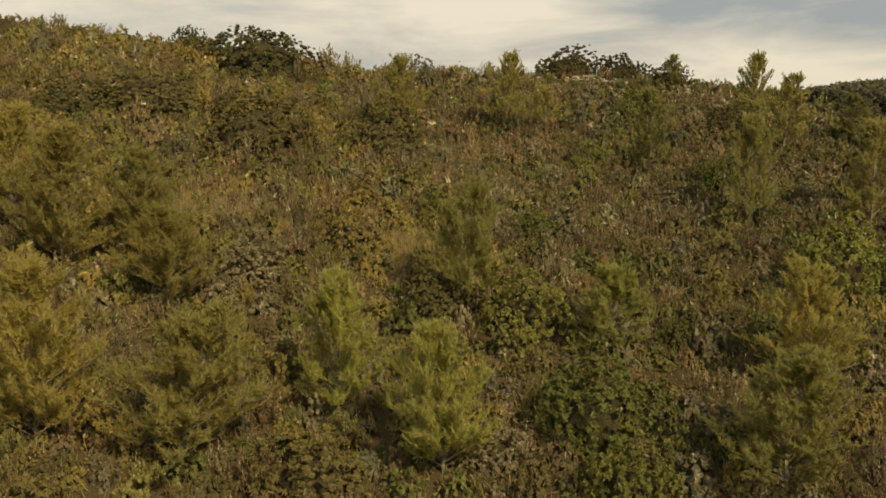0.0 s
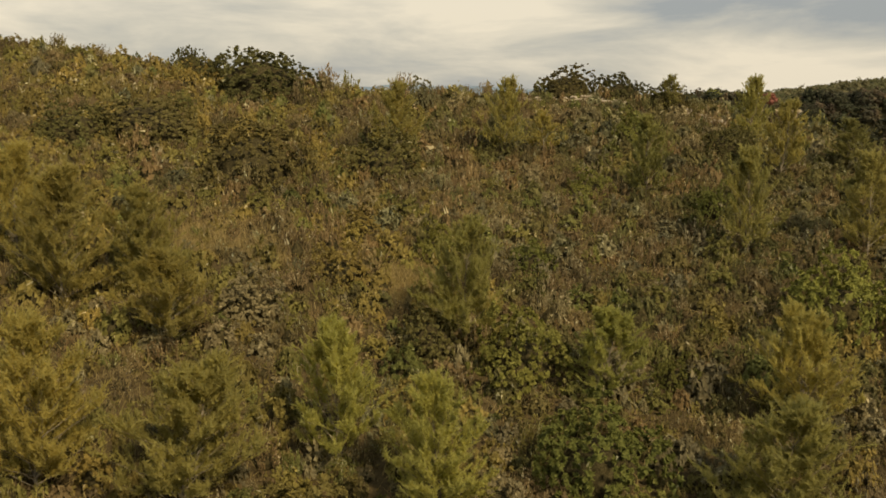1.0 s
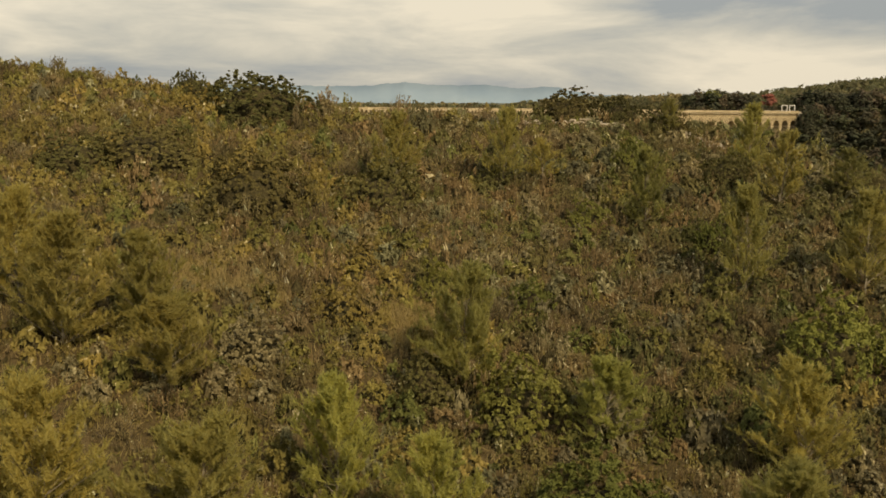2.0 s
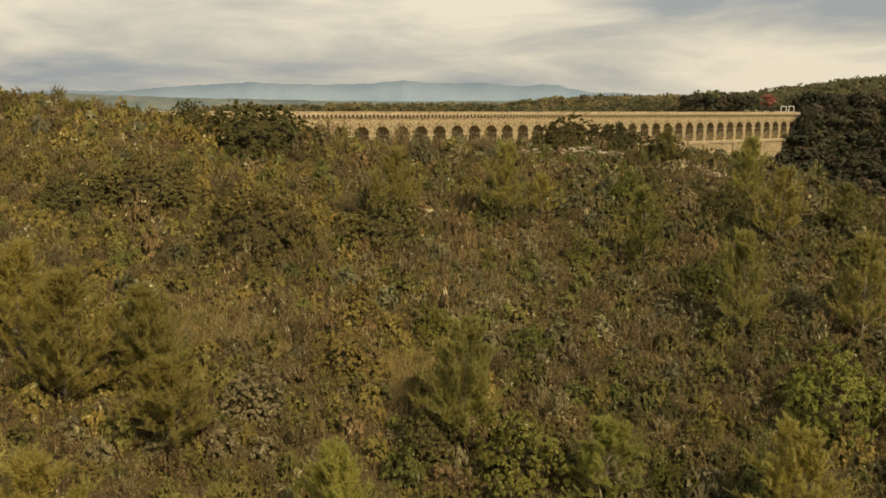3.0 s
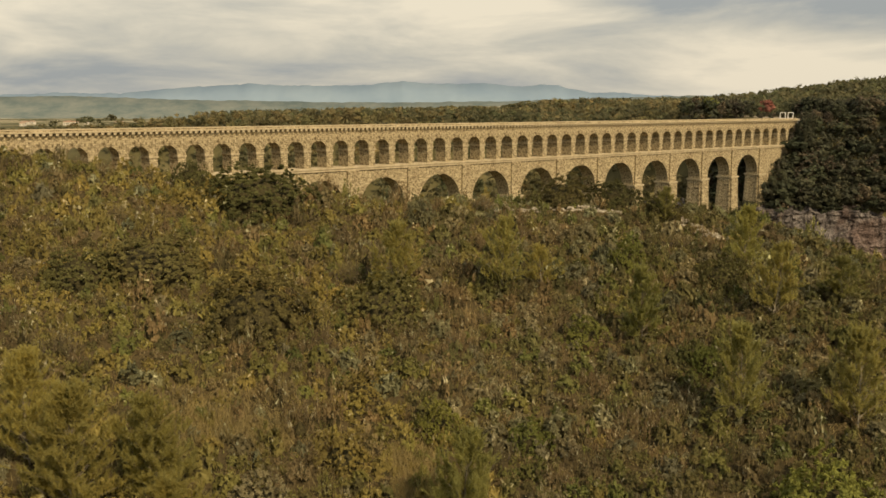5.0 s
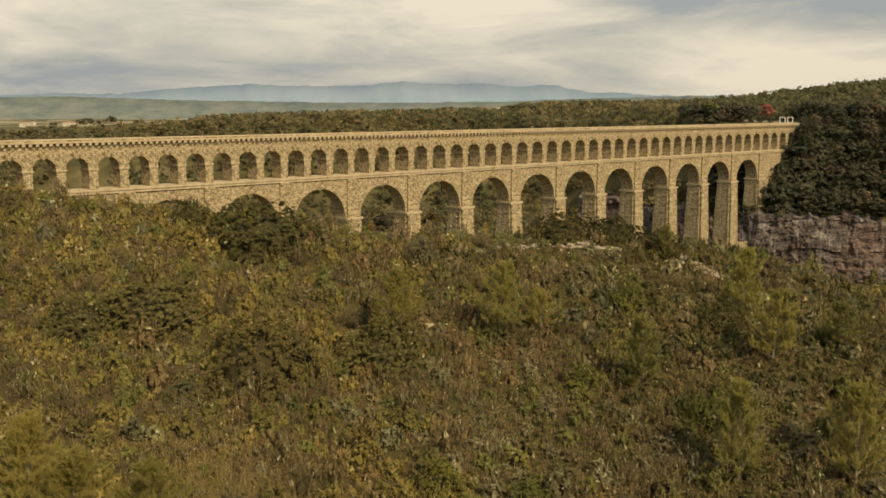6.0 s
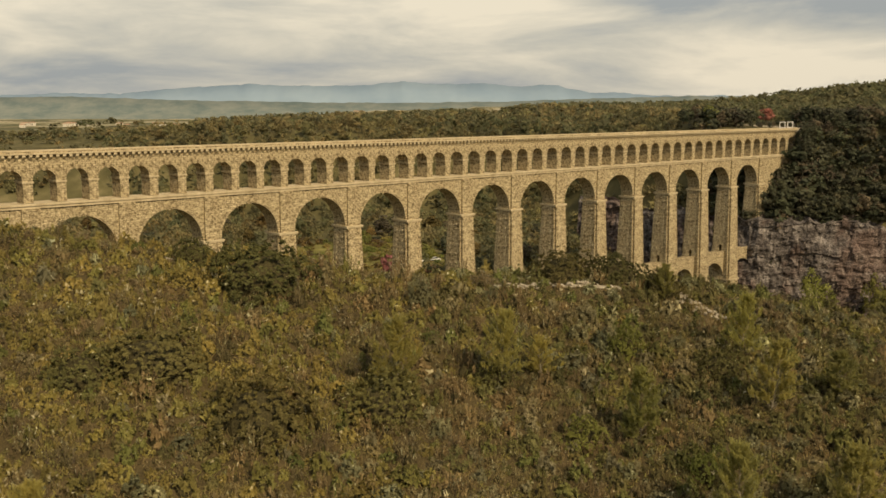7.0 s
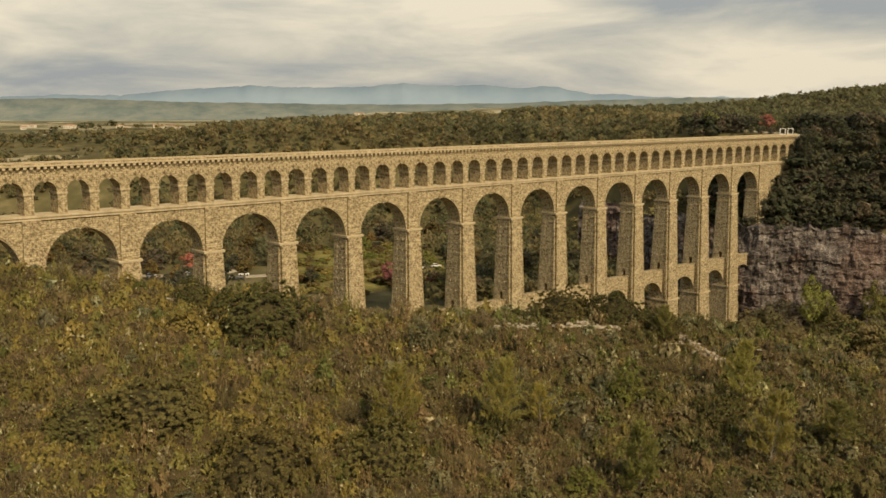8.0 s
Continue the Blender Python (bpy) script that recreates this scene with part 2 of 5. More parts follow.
def ground_sheet():
    xs = np.concatenate([np.linspace(-4200, -420, 30), np.linspace(-400, -70, 30), np.linspace(-66, -36, 10), np.linspace(-35, 35, 84),
                         np.linspace(36, 66, 10), np.linspace(70, 260, 56), np.linspace(270, 400, 14), np.linspace(430, 4200, 30)])
    ys = np.concatenate([np.linspace(-1500, -40, 14), np.linspace(-30, 10, 14), np.linspace(11, 62, 72), np.linspace(64, 330, 36),
                         np.linspace(334, 560, 80), np.linspace(566, 700, 16), np.linspace(720, 4600, 50)])
    gx, gy = np.meshgrid(xs, ys)
    gz = land(gx, gy)
    n, m = len(xs), len(ys)
    verts = np.stack([gx.ravel(), gy.ravel(), gz.ravel()], 1)
    idx = np.arange(n * m).reshape(m, n)
    faces = np.stack([idx[:-1, :-1].ravel(), idx[:-1, 1:].ravel(), idx[1:, 1:].ravel(), idx[1:, :-1].ravel()], 1)
    ob = new("ground", mesh_from("ground", verts.tolist(), faces.tolist(), M_SOIL, flat=False))
    tagged(ob, "brown stony soil and dry litter of a scrub hill and wooded valley", "ground", kind="structure")


ground_sheet()


# ---------------------------------------------------------------- parts and things
def part(name, bm, material, parent, label=""):
    """Links a bmesh (or a mesh) as one mesh object under a thing or a part."""
    if isinstance(bm, bmesh.types.BMesh):
        me = bpy.data.meshes.new(name)
        bm.to_mesh(me)
        bm.free()
        me.materials.append(material)
    else:
        me = bm
    ob = new(name, me)
    ob.parent = parent
    if label:
        ob["label"] = label
    return ob


def add_prism(bm, lower, upper):
    """A solid between two rings of the same number of corners."""
    a = [bm.verts.new(v) for v in lower]
    b = [bm.verts.new(v) for v in upper]
    bm.faces.new(a[::-1])
    bm.faces.new(b)
    for i in range(len(a)):
        j = (i + 1) % len(a)
        bm.faces.new((a[i], a[j], b[j], b[i]))


def add_box(bm, x0, x1, y0, y1, z0, z1):
    add_prism(bm, [(x0, y0, z0), (x1, y0, z0), (x1, y1, z0), (x0, y1, z0)], [(x0, y0, z1), (x1, y0, z1), (x1, y1, z1), (x0, y1, z1)])


# ---------------------------------------------------------------- the aqueduct
k = Mat("rusticated_limestone", 0.9, 0.15)
pos = k.local()
brick = k.node("ShaderNodeTexBrick")
brick.inputs["Scale"].default_value = 1.0
brick.inputs["Brick Width"].default_value = 1.05
brick.inputs["Row Height"].default_value = 0.5
brick.inputs["Mortar Size"].default_value = 0.05
brick.inputs["Color1"].default_value = (0.0, 0, 0, 1)
brick.inputs["Color2"].default_value = (1, 1, 1, 1)
brick.inputs["Mortar"].default_value = (0.2, 0.2, 0.2, 1)
brick.inputs["Bias"].default_value = -0.1
sep = k.node("ShaderNodeSeparateXYZ")
com = k.node("ShaderNodeCombineXYZ")
k.link(pos, sep.inputs[0])
k.link(k.math("ADD", sep.outputs[0], sep.outputs[1]), com.inputs[0])
k.link(sep.outputs[2], com.inputs[1])
k.link(com.outputs[0], brick.inputs["Vector"])
tone = k.ramp(brick.outputs["Color"], (0.0, (0.26, 0.202, 0.118)), (0.4, (0.43, 0.35, 0.218)), (1.0, (0.68, 0.58, 0.4)))
stain = k.ramp(k.noise(0.28, 5, pos, (1, 1, 0.35)), (0.3, (0.54, 0.47, 0.39)), (0.6, (1.05, 1.03, 0.99)))
tone = k.mix(1.0, tone, stain, "MULTIPLY")
# dark speckle: shade in the pits of rough stone, put into the colour
tone = k.mix(0.62, tone, k.ramp(k.noise(1.45, 7, pos, None, 0.85), (0.44, (0.06, 0.042, 0.021)), (0.53, (0.67, 0.555, 0.345))))
tone = k.mix(k.math("MULTIPLY", brick.outputs["Fac"], 0.55), tone, (0.22, 0.165, 0.09))
k.color(tone).bump(k.math("ADD", brick.outputs["Color"], k.noise(3.0, 4, pos)), 0.9, 0.35)
M_STONE = k.m
k = Mat("dressed_limestone", 0.88, 0.15)
pos = k.local()
tone = k.ramp(k.noise(0.5, 5, pos, (1, 1, 0.4)), (0.3, (0.35, 0.28, 0.175)), (0.65, (0.6, 0.505, 0.345)))
k.color(k.mix(0.35, tone, k.ramp(k.noise(5, 4, pos), (0.35, (0.26, 0.2, 0.11)), (0.65, (0.62, 0.51, 0.32))))).bump(k.noise(6, 3, pos), 0.4, 0.05)
M_DRESSED = k.m
k = Mat("white_paint", 0.5, 0.4)
k.color(k.ramp(k.noise(4, 3), (0.3, (0.62, 0.61, 0.58)), (0.7, (0.8, 0.79, 0.76))))
M_WHITE = k.m

BAY = 21.0            # from pier to pier
THICK = 5.0           # of the wall at the springing of the tall arches
Z_IMPOST, Z_SPRING, R_TALL, Z_DECK = 59.3, 59.9, 7.95, 70.7
Z_WALK = 33.6
BATTER_ALONG, BATTER_OUT = 0.031, 0.036
FIRST, LAST = -8, 8   # the bays of tall arches
AQ = Matrix(((0.7412, -0.6712, 0, -0.80), (0.6712, 0.7412, 0, 278.10), (0, 0, 1, 0), (0, 0, 0, 1)))
aqueduct = tagged(new("aqueduct"), "three-tiered ochre limestone aqueduct with rows of round arches crossing a valley", "aqueduct")
aqueduct.matrix_world = AQ


def ring(s, hw, y0, y1, z):
    return [(s - hw, y0, z), (s + hw, y0, z), (s + hw, y1, z), (s - hw, y1, z)]


def shaft(bm, hw, z_low, z_high, y_from=None, y_to=None):
    """A battered piece of a pier; y_from and y_to cut it to a slice across the passage."""
    def at(z):
        d = max(0.0, Z_IMPOST - z)
        w, f, b = hw + BATTER_ALONG * d, -BATTER_OUT * d, THICK + BATTER_OUT * d
        return ring(0, w, f if y_from is None else y_from, b if y_to is None else y_to, z)
    add_prism(bm, at(z_low), at(z_high))


def buttress(bm, front):
    def at(z, hw, out):
        d = max(0.0, Z_IMPOST - z)
        w, o = hw + 0.026 * d, out + BATTER_OUT * d
        return ring(0, w, -o, 0.3, z) if front else ring(0, w, THICK - 0.3, THICK + o, z)
    add_prism(bm, at(0, 2.1, 0.75), at(Z_IMPOST, 2.1, 0.75))
    add_prism(bm, at(Z_IMPOST + 0.004, 2.0, 0.62), at(Z_DECK - 0.6, 1.9, 0.55))


def arch_panel(bm, half, r, zc, z_low, z_top, y0, y1, steps=20, rise=1.0):
    """A wall panel pierced by a round arch, centred on x = 0."""
    xs = [-half] + [-r * math.cos(math.pi * i / steps) for i in range(steps + 1)] + [half]
    zs = [z_low] + [zc + rise * r * math.sin(math.pi * i / steps) for i in range(steps + 1)] + [z_low]
    cols = []
    for i, (x, z) in enumerate(zip(xs, zs)):
        cols.append([bm.verts.new((x, y, h)) for h in (z, z_top) for y in (y0, y1)])
    first = [bm.verts.new((xs[1], y, z_low)) for y in (y0, y1)]
    last = [bm.verts.new((xs[-2], y, z_low)) for y in (y0, y1)]
    for i in range(len(cols) - 1):
        a, b = cols[i], cols[i + 1]
        if i == 0:
            bm.faces.new((a[0], first[0], b[0], b[2], a[2]))
            bm.faces.new((a[1], a[3], b[3], b[1], first[1]))
            bm.faces.new((a[0], a[1], first[1], first[0]))
            bm.faces.new((first[0], first[1], b[1], b[0]))
        elif i == len(cols) - 2:
            bm.faces.new((a[0], last[0], b[0], b[2], a[2]))
            bm.faces.new((a[1], a[3], b[3], b[1], last[1]))
            bm.faces.new((last[0], last[1], b[1], b[0]))
            bm.faces.new((a[0], a[1], last[1], last[0]))
        else:
            bm.faces.new((a[0], b[0], b[2], a[2]))
            bm.faces.new((a[1], a[3], b[3], b[1]))
            bm.faces.new((a[0], a[1], b[1], b[0]))
        bm.faces.new((a[2], b[2], b[3], a[3]))
    bm.faces.new((cols[0][0], cols[0][2], cols[0][3], cols[0][1]))
    bm.faces.new((cols[-1][0], cols[-1][1], cols[-1][3], cols[-1][2]))
    bmesh.ops.recalc_face_normals(bm, faces=bm.faces)


def arch_ring(bm, r, thick, zc, y0, y1, steps=26):
    """A proud ring round an arch, in one piece."""
    rows = []
    for i in range(steps + 1):
        a = math.pi * i / steps
        rows.append([bm.verts.new((rr * math.cos(a), y, zc + rr * math.sin(a))) for rr, y in ((r - 0.02, y0), (r + thick, y0), (r + thick, y1), (r - 0.02, y1))])
    for p, q in zip(rows, rows[1:]):
        for i in range(4):
            j = (i + 1) % 4
            bm.faces.new((p[i], p[j], q[j], q[i]))
    bm.faces.new(rows[0])
    bm.faces.new(rows[-1][::-1])
    bmesh.ops.recalc_face_normals(bm, faces=bm.faces)


def keystone(bm, r, thick, zc, y0, y1, hw):
    add_prism(bm, [(-hw * 0.8, y0, zc + r - 0.3), (hw * 0.8, y0, zc + r - 0.3), (hw * 0.8, y1, zc + r - 0.3), (-hw * 0.8, y1, zc + r - 0.3)],
              [(-hw, y0, zc + r + thick * 1.6), (hw, y0, zc + r + thick * 1.6), (hw, y1, zc + r + thick * 1.6), (-hw, y1, zc + r + thick * 1.6)])


def build_aqueduct():
    b = bmesh.new(); shaft(b, 2.55, 0, Z_WALK - 0.05); pier_low = b
    b = bmesh.new()
    shaft(b, 2.55, Z_WALK, Z_WALK + 2.3, y_to=1.9); shaft(b, 2.55, Z_WALK, Z_WALK + 2.3, y_from=3.2)
    shaft(b, 2.55, Z_WALK + 2.3, Z_IMPOST)
    pier_high = b
    meshes = {}

    def keep(name, bm, mat):
        me = bpy.data.meshes.new(name)
        bmesh.ops.recalc_face_normals(bm, faces=bm.faces)
        bm.to_mesh(me)
        bm.free()
        me.materials.append(mat)
        meshes[name] = me

    keep("lower_shaft", pier_low, M_STONE)
    keep("upper_shaft", pier_high, M_STONE)
    b = bmesh.new(); buttress(b, True); keep("front_buttress", b, M_STONE)
    b = bmesh.new(); buttress(b, False); keep("back_buttress", b, M_STONE)
    b = bmesh.new()
    add_box(b, -2.82, 2.82, -1.0, THICK + 1.0, Z_IMPOST - 0.1, Z_IMPOST + 0.35)
    add_box(b, -2.7, 2.7, -0.88, THICK + 0.88, Z_IMPOST - 0.32, Z_IMPOST - 0.104)
    keep("impost_band", b, M_DRESSED)
    b = bmesh.new()
    add_box(b, -3.95, 3.95, -2.4, THICK + 2.4, 22.0, 22.5)
    keep("lower_impost_band", b, M_DRESSED)
    b = bmesh.new(); arch_panel(b, BAY / 2, R_TALL, Z_SPRING, Z_IMPOST + 0.36, Z_DECK - 0.6, 0, THICK, 28); keep("tall_arch", b, M_STONE)
    b = bmesh.new(); arch_ring(b, R_TALL, 0.8, Z_SPRING, -0.07, 0.2, 30); keep("arch_ring", b, M_STONE)
    b = bmesh.new(); keystone(b, R_TALL, 0.8, Z_SPRING, -0.2, 0.2, 0.5); keep("keystone", b, M_STONE)
    b = bmesh.new(); keystone(b, 2.5, 0.4, 75.75, 0.22, 0.5, 0.28); keep("small_keystone", b, M_STONE)
    b = bmesh.new(); arch_panel(b, BAY / 2, 7.1, 22.4, 12, Z_WALK - 0.5, 0.6, 4.4, 20); keep("low_arch", b, M_STONE)
    b = bmesh.new(); arch_ring(b, 7.1, 0.9, 22.4, 0.5, 0.8, 24); keep("low_arch_ring", b, M_STONE)
    b = bmesh.new(); add_box(b, -7.4, 7.4, 0.4, 4.6, Z_WALK - 0.5, Z_WALK - 0.1); add_box(b, -7.4, 7.4, 0.45, 0.75, Z_WALK - 0.1, Z_WALK + 0.4)
    keep("walkway", b, M_STONE)
    b = bmesh.new(); arch_panel(b, BAY / 6, 2.5, 75.75, 71.2, 80.0, 0.35, 4.65, 16); keep("small_arch", b, M_STONE)
    b = bmesh.new(); arch_ring(b, 2.5, 0.4, 75.75, 0.29, 0.5, 14); keep("small_arch_ring", b, M_STONE)
    b = bmesh.new(); add_box(b, -1.2, 1.2, 0.17, 4.83, 75.35, 75.75); keep("small_impost_band", b, M_DRESSED)
    b = bmesh.new()
    add_prism(b, ring(0, 0.34, 0.12, 0.36, 80.3), ring(0, 0.34, -0.45, 0.36, 80.85))
    add_box(b, -0.34, 0.34, -0.45, 0.36, 80.85, 81.35)
    keep("corbel", b, M_DRESSED)

    # courses of rough quoins up the edges of the buttress and of the shaft
    def quoins(edge, grow, out, inner):
        b = bmesh.new()
        z, long = 8.0, False
        while z < Z_IMPOST - 1.2:
            d = Z_IMPOST - z
            for side in (-1, 1):
                x1 = side * (edge + grow * d + 0.1)
                x0 = x1 - side * (1.15 if long else 0.7)
                y0 = -(out + BATTER_OUT * d) - 0.1
                add_box(b, min(x0, x1), max(x0, x1), y0, y0 + (0.7 if long else 1.1) * inner, z, z + 0.62)
            z, long = z + 0.78, not long
        return b

    keep("buttress_edging", quoins(2.1, 0.026, 0.75, 0.6), M_STONE)
    keep("shaft_edging", quoins(2.55, BATTER_ALONG, 0.0, 1.0), M_STONE)
    for n in range(FIRST, LAST + 2):
        s = (n - 0.5) * BAY
        pier = part("pier", meshes["upper_shaft"], None, aqueduct)
        pier.location.x = s
        for sub in ("lower_shaft", "front_buttress", "back_buttress", "impost_band", "lower_impost_band"):
            part(sub, meshes[sub], None, pier)
        for sub in ("buttress_edging", "shaft_edging"):
            tagged(part(sub, meshes[sub], None, pier), kind="stuff")
    b = bmesh.new(); add_prism(b, ring(0, 0.2, -0.2, 0.2, -0.2), ring(0, 0.2, -0.2, 0.2, 0.2)); keep("boss_stone", b, M_DRESSED)
    for pier in [o for o in aqueduct.children if o.name.startswith("pier")]:
        if not -40 < pier.location.x < 175:
            continue
        for row in range(7):
            z = 56.6 - 2.9 * row
            d = Z_IMPOST - z
            for y in (1.3, 3.6):
                part("boss_stone", meshes["boss_stone"], None, pier).location = (-2.55 - BATTER_ALONG * d - 0.05, y, z)
            for x in (-1.55, 1.55):
                part("boss_stone", meshes["boss_stone"], None, pier).location = (x, -0.75 - BATTER_OUT * d - 0.05, z + 1.2)
    for n in range(FIRST, LAST + 1):
        for name, ringname in (("tall_arch", "arch_ring"), ("low_arch", "low_arch_ring")):
            a = part(name, meshes[name], None, aqueduct)
            a.location.x = n * BAY
            part(ringname, meshes[ringname], None, a)
            if name == "tall_arch":
                part("keystone", meshes["keystone"], None, a)
        part("walkway", meshes["walkway"], None, aqueduct).location.x = n * BAY
    s_low, s_high = (FIRST - 0.5) * BAY, (LAST + 0.5) * BAY + 28
    count = round((s_high - s_low) / 7.0)
    for i in range(count):
        a = part("small_arch", meshes["small_arch"], None, aqueduct)
        a.location.x = s_low + 7.0 * (i + 0.5)
        part("small_arch_ring", meshes["small_arch_ring"], None, a)
        part("small_keystone", meshes["small_keystone"], None, a)
    for i in range(count + 1):
        part("small_impost_band", meshes["small_impost_band"], None, aqueduct).location.x = s_low + 7.0 * i
    for i in range(int((s_high - s_low) / 1.4)):
        part("corbel", meshes["corbel"], None, aqueduct).location.x = s_low + 0.7 + 1.4 * i
    b = bmesh.new(); add_box(b, (LAST + 0.5) * BAY + 2.6, s_high, 0, THICK, 20, Z_DECK - 0.6); part("abutment", b, M_STONE, aqueduct)
    b = bmesh.new()
    add_box(b, s_low, s_high, -0.68, THICK + 0.68, Z_DECK, Z_DECK + 0.42)
    add_box(b, s_low, s_high, -0.42, THICK + 0.42, Z_DECK - 0.6, Z_DECK - 0.004)
    part("middle_cornice", b, M_DRESSED, aqueduct)
    b = bmesh.new(); add_box(b, s_low, s_high, 0.3, 4.7, 80.0, 81.35); part("upper_frieze", b, M_STONE, aqueduct)
    b = bmesh.new(); add_box(b, s_low, s_high, -0.6, 5.6, 81.35, 81.7); part("upper_cornice", b, M_DRESSED, aqueduct)
    for y0, y1 in ((-0.3, 0.35), (4.65, 5.3)):
        b = bmesh.new(); add_box(b, s_low, s_high, y0, y1, 81.7, 81.95); part("parapet", b, M_STONE, aqueduct)
        b = bmesh.new(); add_box(b, s_low, s_high, y0 - 0.12, y1 + 0.12, 81.95, 82.12); part("coping", b, M_DRESSED, aqueduct)


build_aqueduct()


# ---------------------------------------------------------------- foliage
def tri_mesh(name, tris, materials, slots=None, plants=None):
    """A mesh of loose triangles; tris: (n, 3, 3). plants: a number of its own for each plant of a joined growth."""
    me = bpy.data.meshes.new(name)
    n = len(tris)
    me.vertices.add(n * 3)
    me.vertices.foreach_set("co", np.ascontiguousarray(tris, np.float32).ravel())
    me.loops.add(n * 3)
    me.loops.foreach_set("vertex_index", np.arange(n * 3, dtype=np.int32))
    me.polygons.add(n)
    me.polygons.foreach_set("loop_start", np.arange(0, n * 3, 3, dtype=np.int32))
    me.polygons.foreach_set("loop_total", np.full(n, 3, np.int32))
    for m in materials:
        me.materials.append(m)
    if slots is not None:
        me.polygons.foreach_set("material_index", np.asarray(slots, np.int32))
    if plants is not None:
        me.attributes.new("plant", "FLOAT", "FACE").data.foreach_set("value", np.asarray(plants, np.float32))
    me.update(calc_edges=True)
    return me


def unit(v):
    return v / np.maximum(1e-9, np.linalg.norm(v, axis=1, keepdims=True))


def blades(rng, centre, axis, length, width, facing=None, loose=0.5):
    """One triangle a leaf: along its axis, turned at random about it or loosely facing a given way to even out its
    shading.
    """
    axis = unit(axis)
    if facing is None:
        side = unit(np.cross(axis, rng.normal(size=axis.shape)))
    else:
        facing = unit(unit(facing) + loose * rng.normal(size=axis.shape) * 0.6)
        axis = unit(axis - 0.85 * facing * np.sum(axis * facing, 1, keepdims=True))
        side = unit(np.cross(axis, facing))
    length, width = np.broadcast_to(length, len(centre))[:, None], np.broadcast_to(width, len(centre))[:, None]
    return np.stack([centre + axis * length * 0.6, centre - axis * length * 0.4 + side * width * 0.5, centre - axis * length * 0.4 - side * width * 0.5], 1)


def rods(points_a, points_b, ra, rb):
    """Three-sided tapered sticks from a to b, as loose triangles."""
    ax = unit(points_b - points_a)
    u = unit(np.cross(ax, np.array([0.31, 0.52, 0.79])))
    v = np.cross(ax, u)
    ra, rb = np.broadcast_to(ra, len(ax))[:, None], np.broadcast_to(rb, len(ax))[:, None]
    out = []
    for i in range(3):
        a0, a1 = 2 * math.pi * i / 3, 2 * math.pi * (i + 1) / 3
        d0, d1 = math.cos(a0) * u + math.sin(a0) * v, math.cos(a1) * u + math.sin(a1) * v
        p, q, r, s = points_a + d0 * ra, points_a + d1 * ra, points_b + d1 * rb, points_b + d0 * rb
        out += [np.stack([p, q, r], 1), np.stack([p, r, s], 1)]
    return np.concatenate(out)


def tufted_leaves(seed, tufts, per, height=0.95, leaf=0.62, uneven=0.16):
    """A rounded shrub of radius 1: rosettes of small leaves set all over an uneven dome, with dark gaps between them."""
    rng = np.random.default_rng(seed)
    i = np.arange(tufts) + 0.5
    up = 1 - i / tufts * 1.06
    turn = i * 2.39996 + 0.5 * rng.normal(size=tufts)
    flat = np.sqrt(np.maximum(0.0, 1 - up ** 2))
    d = unit(np.stack([np.cos(turn) * flat, np.sin(turn) * flat, up], 1) + 0.16 * rng.normal(size=(tufts, 3)))
    swell = 1 + uneven * (np.sin(d[:, 0] * 3.1 + seed) * np.cos(d[:, 1] * 3.7 + 2 * seed) + 0.6 * np.sin(6 * d[:, 1] + 5 * d[:, 0] + seed) + 0.22 * rng.normal(size=tufts))
    size = 1.55 / math.sqrt(tufts) * (0.65 + 0.7 * rng.random(tufts))
    deep = np.where(rng.random(tufts) < 0.28, 0.74, 1.0)
    mid = d * ((0.95 - size) * swell * deep)[:, None] * np.array([1, 1, height])
    n = unit(rng.normal(size=(tufts, per, 3)) + 1.0 * d[:, None] + np.array([0, 0, 0.75]))
    centre = mid[:, None] + n * size[:, None, None] * (0.35 + 0.55 * rng.random((tufts, per, 1)))
    centre[..., 2] = np.maximum(centre[..., 2], 0.02)
    axis = n + 0.45 * rng.normal(size=n.shape)
    ln = np.repeat(size, per) * leaf * (0.6 + 0.8 * rng.random(tufts * per))
    facing = 0.7 * n + 0.6 * d[:, None] + np.array([0, 0, 0.35])
    tris = blades(rng, centre.reshape(-1, 3), axis.reshape(-1, 3), ln, ln * 0.46, facing.reshape(-1, 3), 0.9)
    # some of the upper rosettes are pale on all but their lowest leaves
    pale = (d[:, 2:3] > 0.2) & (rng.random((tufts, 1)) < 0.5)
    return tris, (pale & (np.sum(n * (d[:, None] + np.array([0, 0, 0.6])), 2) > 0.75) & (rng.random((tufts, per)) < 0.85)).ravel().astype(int)


